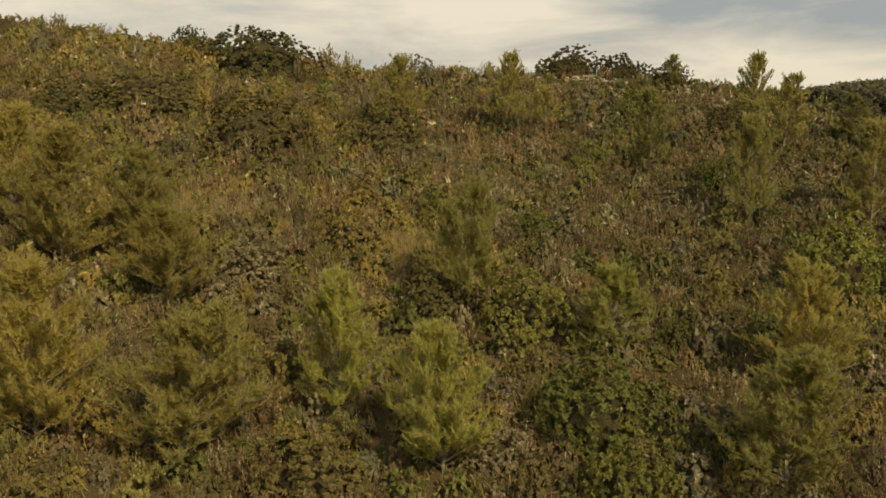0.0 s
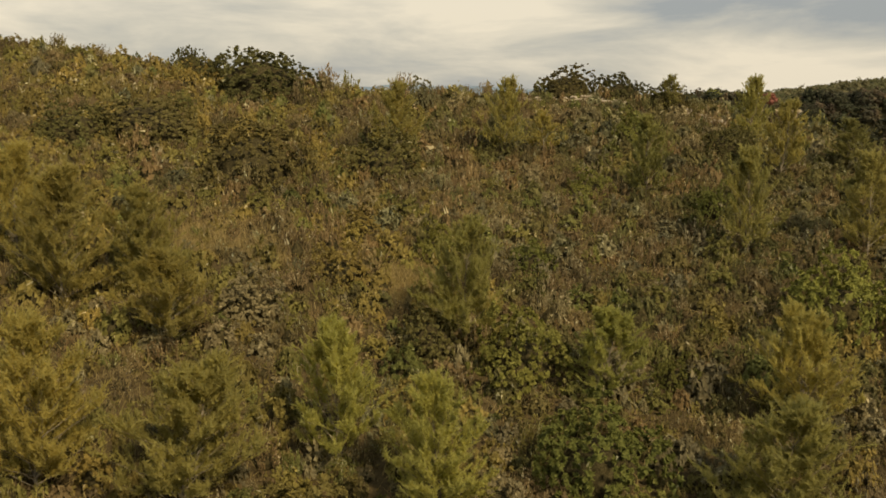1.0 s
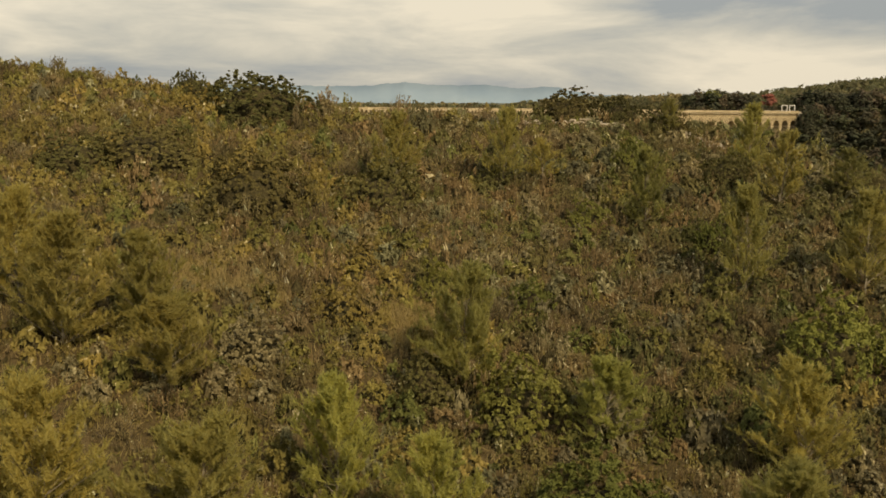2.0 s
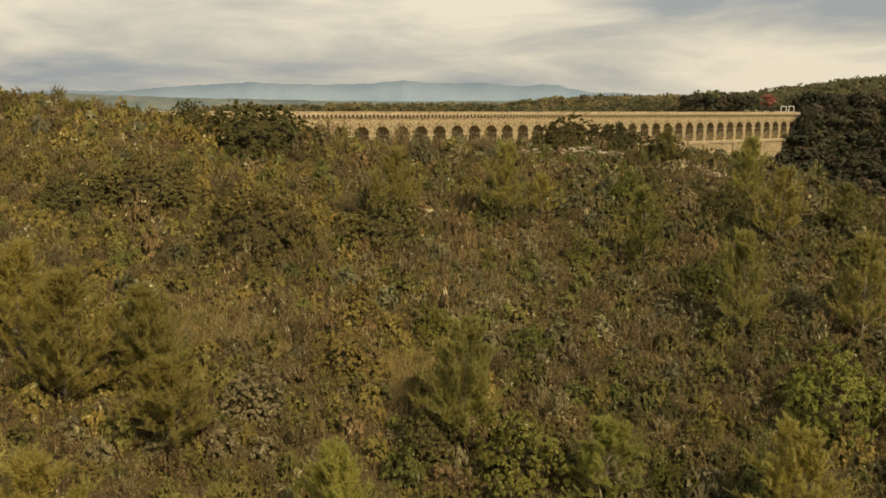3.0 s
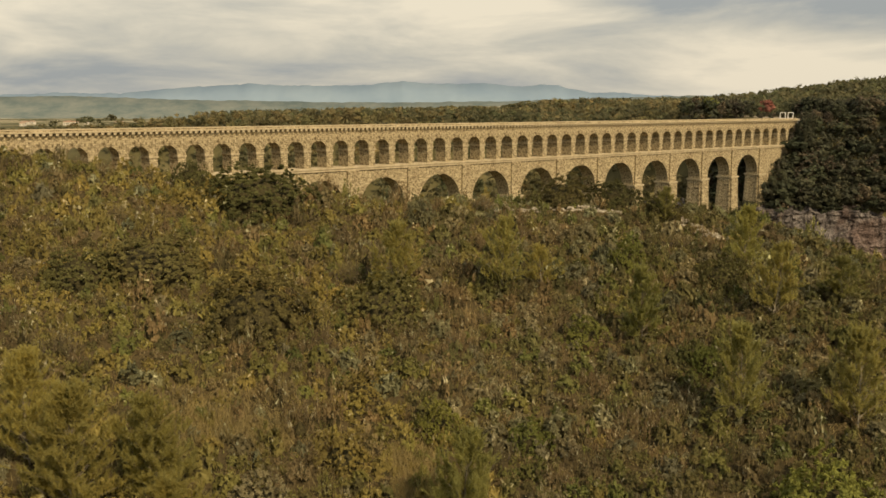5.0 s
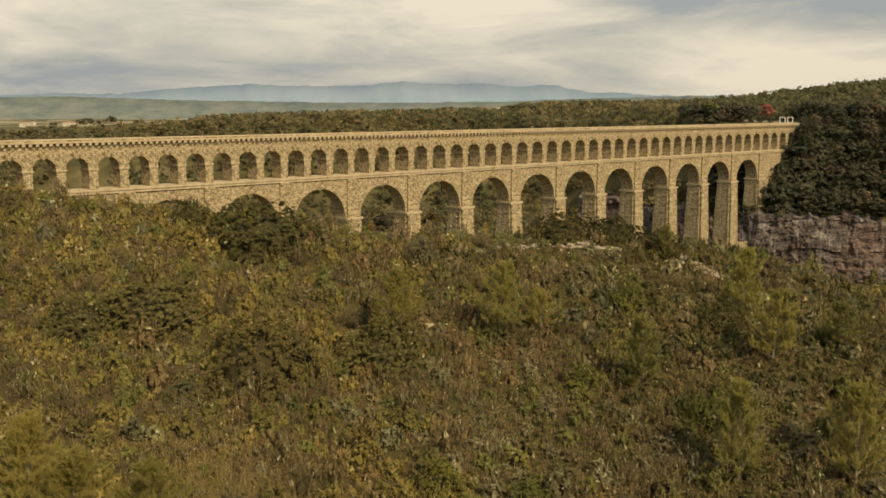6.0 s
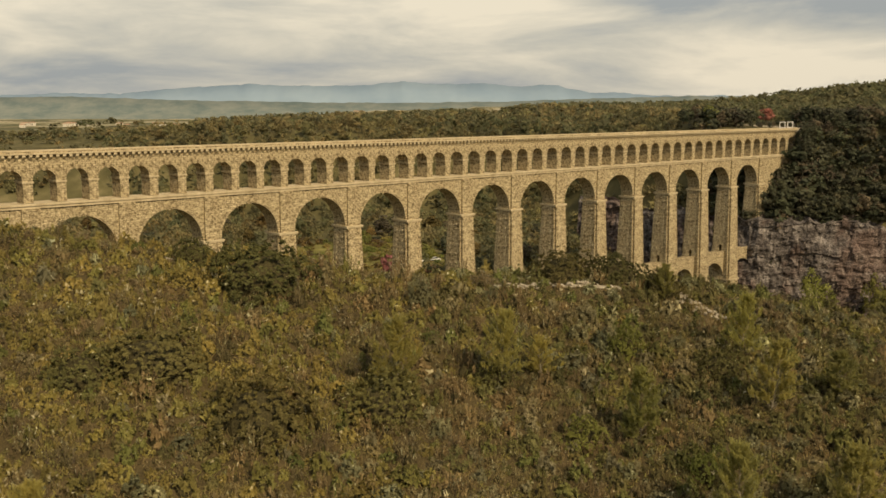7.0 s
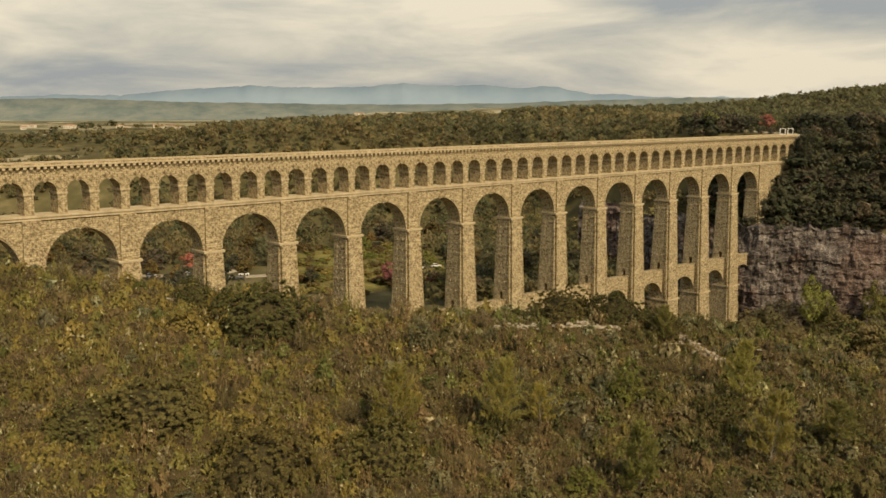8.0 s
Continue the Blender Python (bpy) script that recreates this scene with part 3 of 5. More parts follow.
def shoot_leaves(seed, shoots, per, leaf, lean=0.55, height=1.0):
    """A shrub of upright shoots set with small leaves, of radius about 1."""
    rng = np.random.default_rng(seed)
    ang, rad = rng.random(shoots) * 2 * math.pi, np.sqrt(rng.random(shoots)) * 0.8
    foot = np.stack([np.cos(ang) * rad, np.sin(ang) * rad, np.zeros(shoots)], 1)
    way = unit(np.stack([np.cos(ang) * rad * lean, np.sin(ang) * rad * lean, np.full(shoots, 1.0)], 1) + 0.22 * rng.normal(size=(shoots, 3)))
    tall = height * (0.62 + 0.42 * rng.random(shoots)) * (1.08 - 0.5 * rad ** 2)
    t = 0.25 + 0.78 * np.sqrt(rng.random((shoots, per)))
    centre = foot[:, None] + way[:, None] * (tall[:, None] * t)[..., None]
    centre = centre + 0.055 * rng.normal(size=centre.shape)
    axis = way[:, None] + 0.42 * rng.normal(size=centre.shape)
    ln = leaf * (0.6 + 0.8 * rng.random(shoots * per))
    # the -y lean turns leaves to the camera's side for even brightness
    out = way[:, None] * np.array([1.2, 1.2, 0.3]) + (centre - centre.mean((0, 1))) * 0.5 + np.array([0, -0.5, 0.45])
    tris = blades(rng, centre.reshape(-1, 3), axis.reshape(-1, 3), ln * 1.2, ln * 0.46, out.reshape(-1, 3), 0.8)
    sticks = rods(foot[::2], (foot + way * (tall * 0.9)[:, None])[::2], 0.014, 0.005)
    return tris, sticks


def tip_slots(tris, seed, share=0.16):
    """1 for a part of the outermost, uppermost leaves, which take the pale colour."""
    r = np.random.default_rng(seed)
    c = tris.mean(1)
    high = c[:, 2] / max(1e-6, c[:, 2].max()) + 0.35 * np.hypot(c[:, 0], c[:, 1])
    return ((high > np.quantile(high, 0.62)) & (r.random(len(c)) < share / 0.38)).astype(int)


def thinned(slots, seed, share, per=12):
    """Keeps a share of the pale tips, a rosette or so at a time."""
    r = np.random.default_rng(seed).random(len(slots) // per + 1)
    return slots * (np.repeat(r, per)[:len(slots)] < share)


def core(seed, radius, height, rough=0.22):
    """A lumpy filler for inner twigs behind the leaves, coloured dark for the shade between them."""
    b = bmesh.new()
    bmesh.ops.create_icosphere(b, subdivisions=2, radius=1.0)
    for v in b.verts:
        k_ = 1 + rough * noise.noise(v.co * 2.3 + Vector((seed, 0, 0)))
        v.co = Vector((v.co.x * radius * k_, v.co.y * radius * k_, max(-0.06, v.co.z * k_) * height))
    return b


# twig filler inside shrubs: shade of the leaf gaps put into its dark colour
k = Mat("shade_dark_twigs", 0.95, 0.05)
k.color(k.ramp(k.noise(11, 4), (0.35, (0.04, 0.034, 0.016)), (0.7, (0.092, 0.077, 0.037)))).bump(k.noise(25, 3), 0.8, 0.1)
M_SHADE_TWIGS = k.m


def ground_at(x, y):
    return float(land(np.array([x]), np.array([y]))[0])


def bush(name, kind_label, category, foliage, slots, material, core_r, core_h, seed, sticks=None, group=""):
    """A shrub of radius 1 that stands at the origin; a prototype to copy."""
    root = tagged(new(name), kind_label, category, group)
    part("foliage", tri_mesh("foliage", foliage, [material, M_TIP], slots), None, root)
    part("core", core(seed, core_r, core_h), M_SHADE_TWIGS, root)
    if sticks is not None:
        part("stem", tri_mesh("stem", sticks, [M_BARK]), None, root)
    return root


def set_down(proto, x, y, r, h, turn, first, leaning=True):
    """Puts the prototype itself down first, then copies of it."""
    tilt = Matrix.Identity(4)
    if leaning:
        nrm = Vector((ground_at(x - 0.5, y) - ground_at(x + 0.5, y), ground_at(x, y - 0.5) - ground_at(x, y + 0.5), 1.0))
        tilt = Vector((0, 0, 1)).rotation_difference(nrm).to_matrix().to_4x4()
    m = Matrix.Translation((x, y, ground_at(x, y) - 0.04)) @ tilt @ Matrix.Rotation(turn, 4, "Z") @ Matrix.Diagonal((r, r, h, 1))
    if first:
        proto.matrix_world = m
        return proto
    ob = copy_thing(proto, m)
    ob.scale = m.to_scale()
    return ob


# evergreen oak bushes: x, y, height, width
OAKS = [(-10.4, 54.2, 2.3, 5.4), (-14.7, 56.2, 1.5, 2.2), (7.3, 57.7, 2.0, 3.9), (10.5, 57.9, 1.9, 3.6), (12.9, 55.6, 1.6, 2.2),
        (-13.6, 44.5, 1.7, 4.7), (-8.1, 41.0, 2.2, 4.4), (-2.7, 43.2, 2.0, 3.8), (-0.3, 27.8, 1.4, 2.1),
        (2.4, 45.6, 1.0, 2.0), (13.8, 46.4, 1.4, 2.4), (-16.6, 43.0, 1.4, 3.2)]
GREENS = [(2.3, 26.6, 1.7, 2.6), (-3.5, 32.2, 1.2, 2.0), (-14.2, 52.6, 1.1, 2.3), (-6.0, 29.2, 1.2, 2.3), (-2.9, 20.3, 1.2, 2.6),
          (6.6, 25.8, 0.9, 1.3), (6.3, 41.0, 1.0, 2.0), (3.1, 33.2, 0.9, 1.6), (1.2, 20.8, 1.0, 1.8), (-3.1, 36.3, 0.8, 1.9),
          (-1.2, 53.2, 1.5, 1.9), (11.0, 38.2, 1.2, 1.6), (9.3, 48.3, 1.5, 1.7), (3.8, 22.2, 1.8, 3.2), (4.1, 19.7, 1.4, 2.0),
          (-0.1, 33.8, 1.2, 1.7), (12.2, 28.9, 2.2, 3.3)]
# young pines: x, y, height, width
PINES = [(0.7, 28.0, 3.6, 2.2), (-2.6, 22.7, 3.4, 2.1), (-5.9, 20.5, 3.6, 2.8), (-9.2, 20.6, 4.0, 2.6), (-11.5, 28.4, 4.0, 2.7),
         (-7.8, 26.9, 2.8, 2.2), (0.0, 20.5, 3.2, 2.1), (4.6, 25.5, 2.3, 2.0), (9.4, 23.4, 3.1, 2.2), (7.6, 20.0, 3.0, 2.6),
         (-2.3, 44.8, 3.4, 2.5), (2.8, 45.1, 3.5, 2.0), (4.8, 45.7, 2.0, 1.6), (8.7, 40.8, 3.2, 2.1), (11.2, 34.6, 3.7, 2.1),
         (15.1, 42.8, 3.3, 2.1), (12.8, 54.7, 2.0, 1.4), (15.4, 34.2, 3.6, 2.4), (18.8, 44.2, 2.2, 2.0), (-13.6, 30.2, 3.7, 2.2),
         (15.2, 47.8, 3.15, 1.9), (-9.2, 29.4, 3.2, 2.2)]
CLEARINGS = [(-7.6, 34.4, 2.0), (-8.9, 33.0, 1.2), (-1.2, 32.3, 0.8), (-0.9, 30.8, 0.7), (-6.4, 33.0, 0.9)]
TRACKS = [[(-16.6, 55.8), (-14.6, 55.9), (-13.4, 56.2)], [(3.0, 55.6), (4.2, 55.5), (5.6, 55.6)], [(6.4, 55.5), (8.6, 55.5), (10.4, 55.7)],
          [(12.6, 56.1), (13.8, 55.7), (14.6, 54.8), (15.1, 53.7), (15.4, 52.6)]]


def track_gap(x, y):
    best = np.full(np.shape(x), 99.0)
    for (ax, ay), (bx, by) in [pair for line in TRACKS for pair in zip(line, line[1:])]:
        t = np.clip(((x - ax) * (bx - ax) + (y - ay) * (by - ay)) / ((bx - ax) ** 2 + (by - ay) ** 2), 0, 1)
        best = np.minimum(best, np.hypot(x - ax - t * (bx - ax), y - ay - t * (by - ay)))
    return best


rng = np.random.default_rng(7)
oak_protos = []
for i in range(3):
    leaves_, slots_ = tufted_leaves(20 + i, 640, 18, 0.95, 1.2, 0.2)
    oak_protos.append(bush("oak_bush", "dense dark evergreen oak bush on the scrub hill", "bush", leaves_, thinned(slots_, i, 0.16), M_OAK, 0.66, 0.62, i))
for i, (x, y, h, w) in enumerate(OAKS):
    set_down(oak_protos[i % 3], x, y, w * 0.57, h * 1.04, 1.7 * i, i < 3)
green_protos = []
for i, (lab, mat) in enumerate((("rounded mid-green leafy shrub on the scrub hill", M_FRESH), ("yellowing green leafy shrub on the scrub hill", M_GOLD), ("grey-green leafy shrub on the scrub hill", M_GREY))):
    leaves_, slots_ = tufted_leaves(40 + i, 480, 20, 0.95, 1.15, 0.27)
    green_protos.append(bush("green_shrub", lab, "shrub", leaves_, thinned(slots_, i, 0.22), mat, 0.56, 0.5, i + 7))
for i, (x, y, h, w) in enumerate(GREENS):
    j = {1: 1, 2: 1, 3: 2, 4: 1, 8: 2, 9: 1, 10: 2}.get(i, 0)
    set_down(green_protos[j], x, y, w * 0.57, h * 1.2, 2.1 * i, i in (0, 1, 3))


def pine_sapling(seed, boughs, twigs, per, wide):
    """A young, loose pine of height 1 and crown radius about 0.33: fine needles in brushes on rising twigs, the pale twigs showing through."""
    r = np.random.default_rng(seed)
    root = tagged(new("young_pine"), "young feathery light-green pine with a thin pale trunk", "pine")
    levels = np.linspace(0, 1, 9)
    bend = 0.02 * np.cumsum(r.normal(size=(9, 2)), 0)
    line = np.stack([bend[:, 0] * levels, bend[:, 1] * levels, levels * 0.95], 1)
    trunk = rods(line[:-1], line[1:], 0.0085 * (1.05 - levels[:-1]), 0.0085 * (1.05 - levels[1:]))
    h = np.sort(0.04 + 0.9 * r.random(boughs) ** 1.15)
    ang = np.arange(boughs) * 2.4 + 0.6 * r.normal(size=boughs)
    foot = np.stack([np.interp(h, levels, line[:, 0]), np.interp(h, levels, line[:, 1]), h * 0.95], 1)
    reach = (0.43 * (1 - h ** 1.7) * (0.62 + 0.38 * np.minimum(1.0, h / 0.22)) + 0.05) * (0.5 + 0.6 * r.random(boughs))
    rise = 0.75 + 1.5 * h + 0.25 * r.normal(size=boughs)
    d = unit(np.stack([np.cos(ang), np.sin(ang), rise], 1))
    tip = foot + d * reach[:, None] + np.array([0, 0, 0.05]) * reach[:, None]
    t = 0.22 + 0.78 * r.random((boughs, twigs)) ** 0.75
    a = foot[:, None] + (tip - foot)[:, None] * t[..., None]
    e = unit((d[:, None] * 0.75 + 0.42 * r.normal(size=a.shape) + np.array([0, 0, 0.95])).reshape(-1, 3))
    a = a.reshape(-1, 3)
    b = a + e * (0.05 + 0.075 * r.random((len(a), 1)))
    u = r.random((len(a), per, 1)) ** 0.7
    centre = a[:, None] * (1 - u) + b[:, None] * u
    axis = e[:, None] * 1.1 + 0.5 * r.normal(size=centre.shape) + np.array([0, 0, 0.35])
    centre = (centre + unit(axis.reshape(-1, 3)).reshape(axis.shape) * 0.012).reshape(-1, 3)
    needles = blades(r, centre, axis.reshape(-1, 3), 0.05 * (0.7 + 0.6 * r.random(len(centre))), wide, centre * np.array([1, 1, 0.2]) + np.array([0, 0, 0.25]), 1.6)
    part("trunk", tri_mesh("trunk", trunk, [M_PALE_BARK]), None, root)
    part("limb_frame", tri_mesh("limb_frame", np.concatenate([rods(foot, tip, 0.0026 * (1.25 - h), 0.001), rods(a[::5], b[::5], 0.001, 0.0006)]), [M_PALE_BARK]), None, root)
    part("needle_foliage", tri_mesh("needle_foliage", needles, [M_NEEDLE]), None, root)
    return root


near_pines = [pine_sapling(60 + i, 84, 11, 24, 0.0058) for i in range(3)]
far_pines = [pine_sapling(70 + i, 64, 9, 14, 0.0095) for i in range(3)]
begun = set()
for i, (x, y, h, w) in enumerate(PINES):
    proto = (near_pines if y < 32 else far_pines)[i % 3]
    set_down(proto, x, y, w * 2.0, h * 1.03, 1.3 * i, proto.name not in begun, False)
    begun.add(proto.name)

# lesser shrubs, loosely strewn: the larger ones as things, the low cover as one growth of each kind
taken = np.array([(x, y, 0.42 * w) for x, y, h, w in OAKS + GREENS])
SHRUB_KINDS = (("rosemary_shrub", "bushy grey-green rosemary shrub with pale shoot tips", M_GREY, 0.75), ("heath_shrub", "brown and russet heath shrub with dry upright shoots", M_HEATH, 0.3),
               ("broom_shrub", "green bushy shrub with dense small leaves", M_GREEN, 0.3), ("cistus_shrub", "yellow-olive cistus shrub with leaf rosettes", M_GOLD, 0.35))
shrub_protos = []
for i, (name, lab, mat, share) in enumerate(SHRUB_KINDS):
    if i == 1:
        leaves_, sticks_ = shoot_leaves(81, 44, 24, 0.075, 0.6, 1.0)
        slots_ = tip_slots(leaves_, 81, 0.1)
    else:
        (leaves_, slots_), sticks_ = tufted_leaves(82 + i, 90, 15, 0.95, 1.15, 0.26), None
    shrub_protos.append(bush(name, lab, "shrub", leaves_, thinned(slots_, i, share), mat, 0.38 if i == 1 else 0.52, 0.34 if i == 1 else 0.48, i + 20, sticks_, "shrubs of the hill"))


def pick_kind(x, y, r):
    """Yellower westward, darker eastward, in patches: side tints put into the plant mix."""
    # dark oak growth thickens eastward: a side darkening put into plant colour
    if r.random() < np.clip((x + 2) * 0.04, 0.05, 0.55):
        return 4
    # dry: share of yellow plants, rising westward to carry a yellow cast
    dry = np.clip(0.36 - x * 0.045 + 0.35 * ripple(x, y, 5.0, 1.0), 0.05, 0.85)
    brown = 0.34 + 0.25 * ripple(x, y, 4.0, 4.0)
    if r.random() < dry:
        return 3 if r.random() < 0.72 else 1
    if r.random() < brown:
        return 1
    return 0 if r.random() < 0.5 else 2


def free(x, y, r):
    if min(track_gap(np.array(x), np.array(y)), track_gap(np.array(x), np.array(y + 1.0))) < 0.25 + 0.55 * r:
        return False
    if any((x - cx) ** 2 + (y - cy) ** 2 < (cr + 0.4 * r) ** 2 for cx, cy, cr in CLEARINGS):
        return False
    return not np.any(np.hypot(taken[:, 0] - x, taken[:, 1] - y) < taken[:, 2] + 0.25 * r)


done, started = 0, set()
for _ in range(4000):
    if done >= 210:
        break
    y = 15 + 43 * rng.random() ** 0.9
    x = (rng.random() * 2 - 1) * (0.5 * y + 2)
    r = 0.42 + 0.34 * rng.random()
    if not free(x, y, r) or (len(taken) > 29 and np.any(np.hypot(taken[29:, 0] - x, taken[29:, 1] - y) < 0.9 * (taken[29:, 2] + r))):
        continue
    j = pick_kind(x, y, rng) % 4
    set_down(shrub_protos[j], x, y, r, r * (1.15 + 0.5 * rng.random()), rng.random() * 6.28, j not in started)
    started.add(j)
    taken = np.vstack([taken, (x, y, r * 0.8)])
    done += 1


def simple_core(seed):
    """A coarse inner mass, about 45 triangles."""
    b = bmesh.new()
    bmesh.ops.create_icosphere(b, subdivisions=1, radius=1.0)
    for v in b.verts:
        k_ = 1 + 0.35 * noise.noise(v.co * 1.7 + Vector((seed, 3, 0)))
        v.co = Vector((v.co.x * 0.6 * k_, v.co.y * 0.6 * k_, max(-0.05, v.co.z * k_) * 0.52))
    out = np.array([[v.co[:] for v in f.verts] for f in b.faces if f.calc_center_median().z > -0.02])
    b.free()
    return out


# per stretch of the slope: rosettes on a shrub, leaves in a rosette, shoots and leaves on a shoot
TIERS = {"close": (58, 18, 42, 24, 0.09), "near": (44, 15, 36, 18, 0.11), "far": (29, 13, 27, 12, 0.15), "back": (22, 11, 22, 10, 0.18)}
low = {}
for q, (key, (tufts, per, shoots, set_, leaf)) in enumerate(TIERS.items()):
    low[key] = [tufted_leaves(600 + 20 * q + i, tufts, per, 0.95, 1.15, 0.28) for i in range(6)]
    for i in range(3):
        leaves_ = shoot_leaves(700 + 20 * q + i, shoots, set_, leaf, 0.75, 1.0)[0]
        low[key].append((leaves_, tip_slots(leaves_, i, 0.1)))
low_cores = [simple_core(300 + i) for i in range(9)]
COVERS = (("rosemary_cover", "low grey-green rosemary growth with pale tips on the hillside", M_GREY, 0.9), ("heath_cover", "low brown heath growth on the hillside", M_HEATH, 0.5),
          ("green_cover", "low green leafy growth on the hillside", M_GREEN, 0.4), ("dry_cover", "low yellow-olive scrub growth on the hillside", M_GOLD, 0.5),
          ("oak_cover", "low dark kermes oak growth on the hillside", M_DARK, 0.25))
cover = {j: ([], [], [], []) for j in range(5)}
cells = {}


def crowded(x, y, r, pack):
    """True if a shrub of radius r would press too far into one that stands already."""
    ix, iy = int(x // 2), int(y // 2)
    return any((x - px) ** 2 + (y - py) ** 2 < (pack * (r + pr)) ** 2 for i in (-1, 0, 1) for j in (-1, 0, 1) for px, py, pr in cells.get((ix + i, iy + j), ()))


for x, y, r in taken[29:]:
    cells.setdefault((int(x // 2), int(y // 2)), []).append((x, y, r))
big = taken[:29]
for sweep, (tries, r_low, r_high, pack) in enumerate(((900, 0.5, 0.72, 0.88), (14000, 0.3, 0.5, 0.78), (20000, 0.18, 0.3, 0.74))):
    for _ in range(tries):
        y = math.sqrt(180 + 3420 * rng.random())
        x = (rng.random() * 2 - 1) * (0.475 * y + 2)
        r = r_low + (r_high - r_low) * rng.random()
        if crowded(x, y, r, pack) or track_gap(np.array(x), np.array(y)) < 0.15 + 0.5 * r or (track_gap(np.array(x), np.array(y + 0.7)) < 0.3 and rng.random() < 0.6):
            continue
        if any(math.hypot(x - cx, y - cy) < cr * (0.8 + 0.45 * ripple(x, y, 0.7, 3.0)) for cx, cy, cr in CLEARINGS) and (r > 0.36 or rng.random() < 0.45):
            continue
        if np.any(np.hypot(big[:, 0] - x, big[:, 1] - y) < big[:, 2] * 1.05):
            continue
        cells.setdefault((int(x // 2), int(y // 2)), []).append((x, y, r))
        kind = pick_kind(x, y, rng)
        j = rng.integers(6, 9) if rng.random() < (0.7 if kind == 1 else 0.12) else rng.integers(0, 6)
        tier = "close" if y < 23 else "near" if y < 32 else "far" if y < 45 else "back"
        src, tips = low[tier][j]
        if sweep == 2:
            src, tips = src[::2], tips[::2]
        h = r * (1.2 + 0.8 * rng.random()) * (1.1 if j > 5 else 1.0)
        a = rng.random() * 6.28
        c, s = math.cos(a), math.sin(a)
        m3 = np.array([[c * r, s * r, 0], [-s * r, c * r, 0], [0, 0, h]])
        m3[:, 2] += 0.27 * m3[:, 1]
        at = np.array([x, y, ground_at(x, y) - 0.03])
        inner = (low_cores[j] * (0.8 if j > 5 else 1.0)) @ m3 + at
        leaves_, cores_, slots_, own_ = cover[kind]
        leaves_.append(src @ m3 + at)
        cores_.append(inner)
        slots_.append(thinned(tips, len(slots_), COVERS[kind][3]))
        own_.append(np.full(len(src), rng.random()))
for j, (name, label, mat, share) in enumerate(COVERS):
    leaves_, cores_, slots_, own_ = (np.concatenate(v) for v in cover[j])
    me = tri_mesh(name, np.concatenate([leaves_, cores_]), [mat, M_TIP, M_SHADE_TWIGS], np.concatenate([slots_, np.full(len(cores_), 2)]), np.concatenate([own_, np.zeros(len(cores_))]))
    tagged(new(name, me), label, "scrub", kind="stuff")

# dry grass in the clearings and between the shrubs
n = 40000
gx = (rng.random(n) * 2 - 1)
gy = 14 + 45 * rng.random(n) ** 0.8
gx = gx * (0.5 * gy + 3)
inside = np.arange(n) % 5 < 1
cl = np.array(CLEARINGS)[rng.integers(0, len(CLEARINGS), n)]
ang, rad = rng.random(n) * 6.28, np.sqrt(rng.random(n))
gx = np.where(inside, cl[:, 0] + np.cos(ang) * rad * cl[:, 2] * 1.2, gx)
gy = np.where(inside, cl[:, 1] + np.sin(ang) * rad * cl[:, 2] * 1.2, gy)
keep_ = track_gap(gx, gy) > 0.4
gx, gy = gx[keep_], gy[keep_]
foot = np.stack([gx, gy, land(gx, gy) + 0.10 + 0.1 * rng.random(len(gx))], 1)
way = np.array([0, 0, 1.0]) + 0.4 * rng.normal(size=foot.shape)
tagged(new("dry_grass", tri_mesh("dry_grass", blades(rng, foot, way, 0.28 + 0.2 * rng.random(len(gx)), 0.025), [M_STRAW])), "dry straw-coloured grass between the shrubs", "grass", kind="stuff")

# a thin carpet of seedlings and litter under the shrubs
for name, label, mat, n, sd in (("heather_carpet", "thin brown heather between the shrubs", M_HEATH, 26000, 1), ("herb_carpet", "thin olive herbs between the shrubs", M_GREEN, 16000, 2), ("dry_carpet", "thin yellow herbs between the shrubs", M_GOLD, 18000, 3)):
    r2 = np.random.default_rng(400 + sd)
    hub_y = 14.5 + 43.5 * r2.random(n // 14) ** 0.85
    hub_x = (r2.random(n // 14) * 2 - 1) * (0.475 * hub_y + 2)
    cx = np.repeat(hub_x, 14) + 0.16 * r2.normal(size=n // 14 * 14)
    cy = np.repeat(hub_y, 14) + 0.16 * r2.normal(size=n // 14 * 14)
    keep_ = track_gap(cx, cy) > 0.3
    for ox, oy, orad in CLEARINGS:
        keep_ &= (np.hypot(cx - ox, cy - oy) > orad) | (r2.random(len(cx)) < 0.2)
    cx, cy = cx[keep_], cy[keep_]
    c3 = np.stack([cx, cy, land(cx, cy) + 0.02 + 0.13 * r2.random(len(cx))], 1)
    w3 = np.array([0, 0, 0.8]) + 0.6 * r2.normal(size=c3.shape)
    size = (0.09 + 0.09 * r2.random(len(cx))) * (0.8 + 0.008 * cy)
    tagged(new(name, tri_mesh(name, blades(r2, c3, w3, size, size * 0.5), [mat])), label, "herbs", kind="stuff")

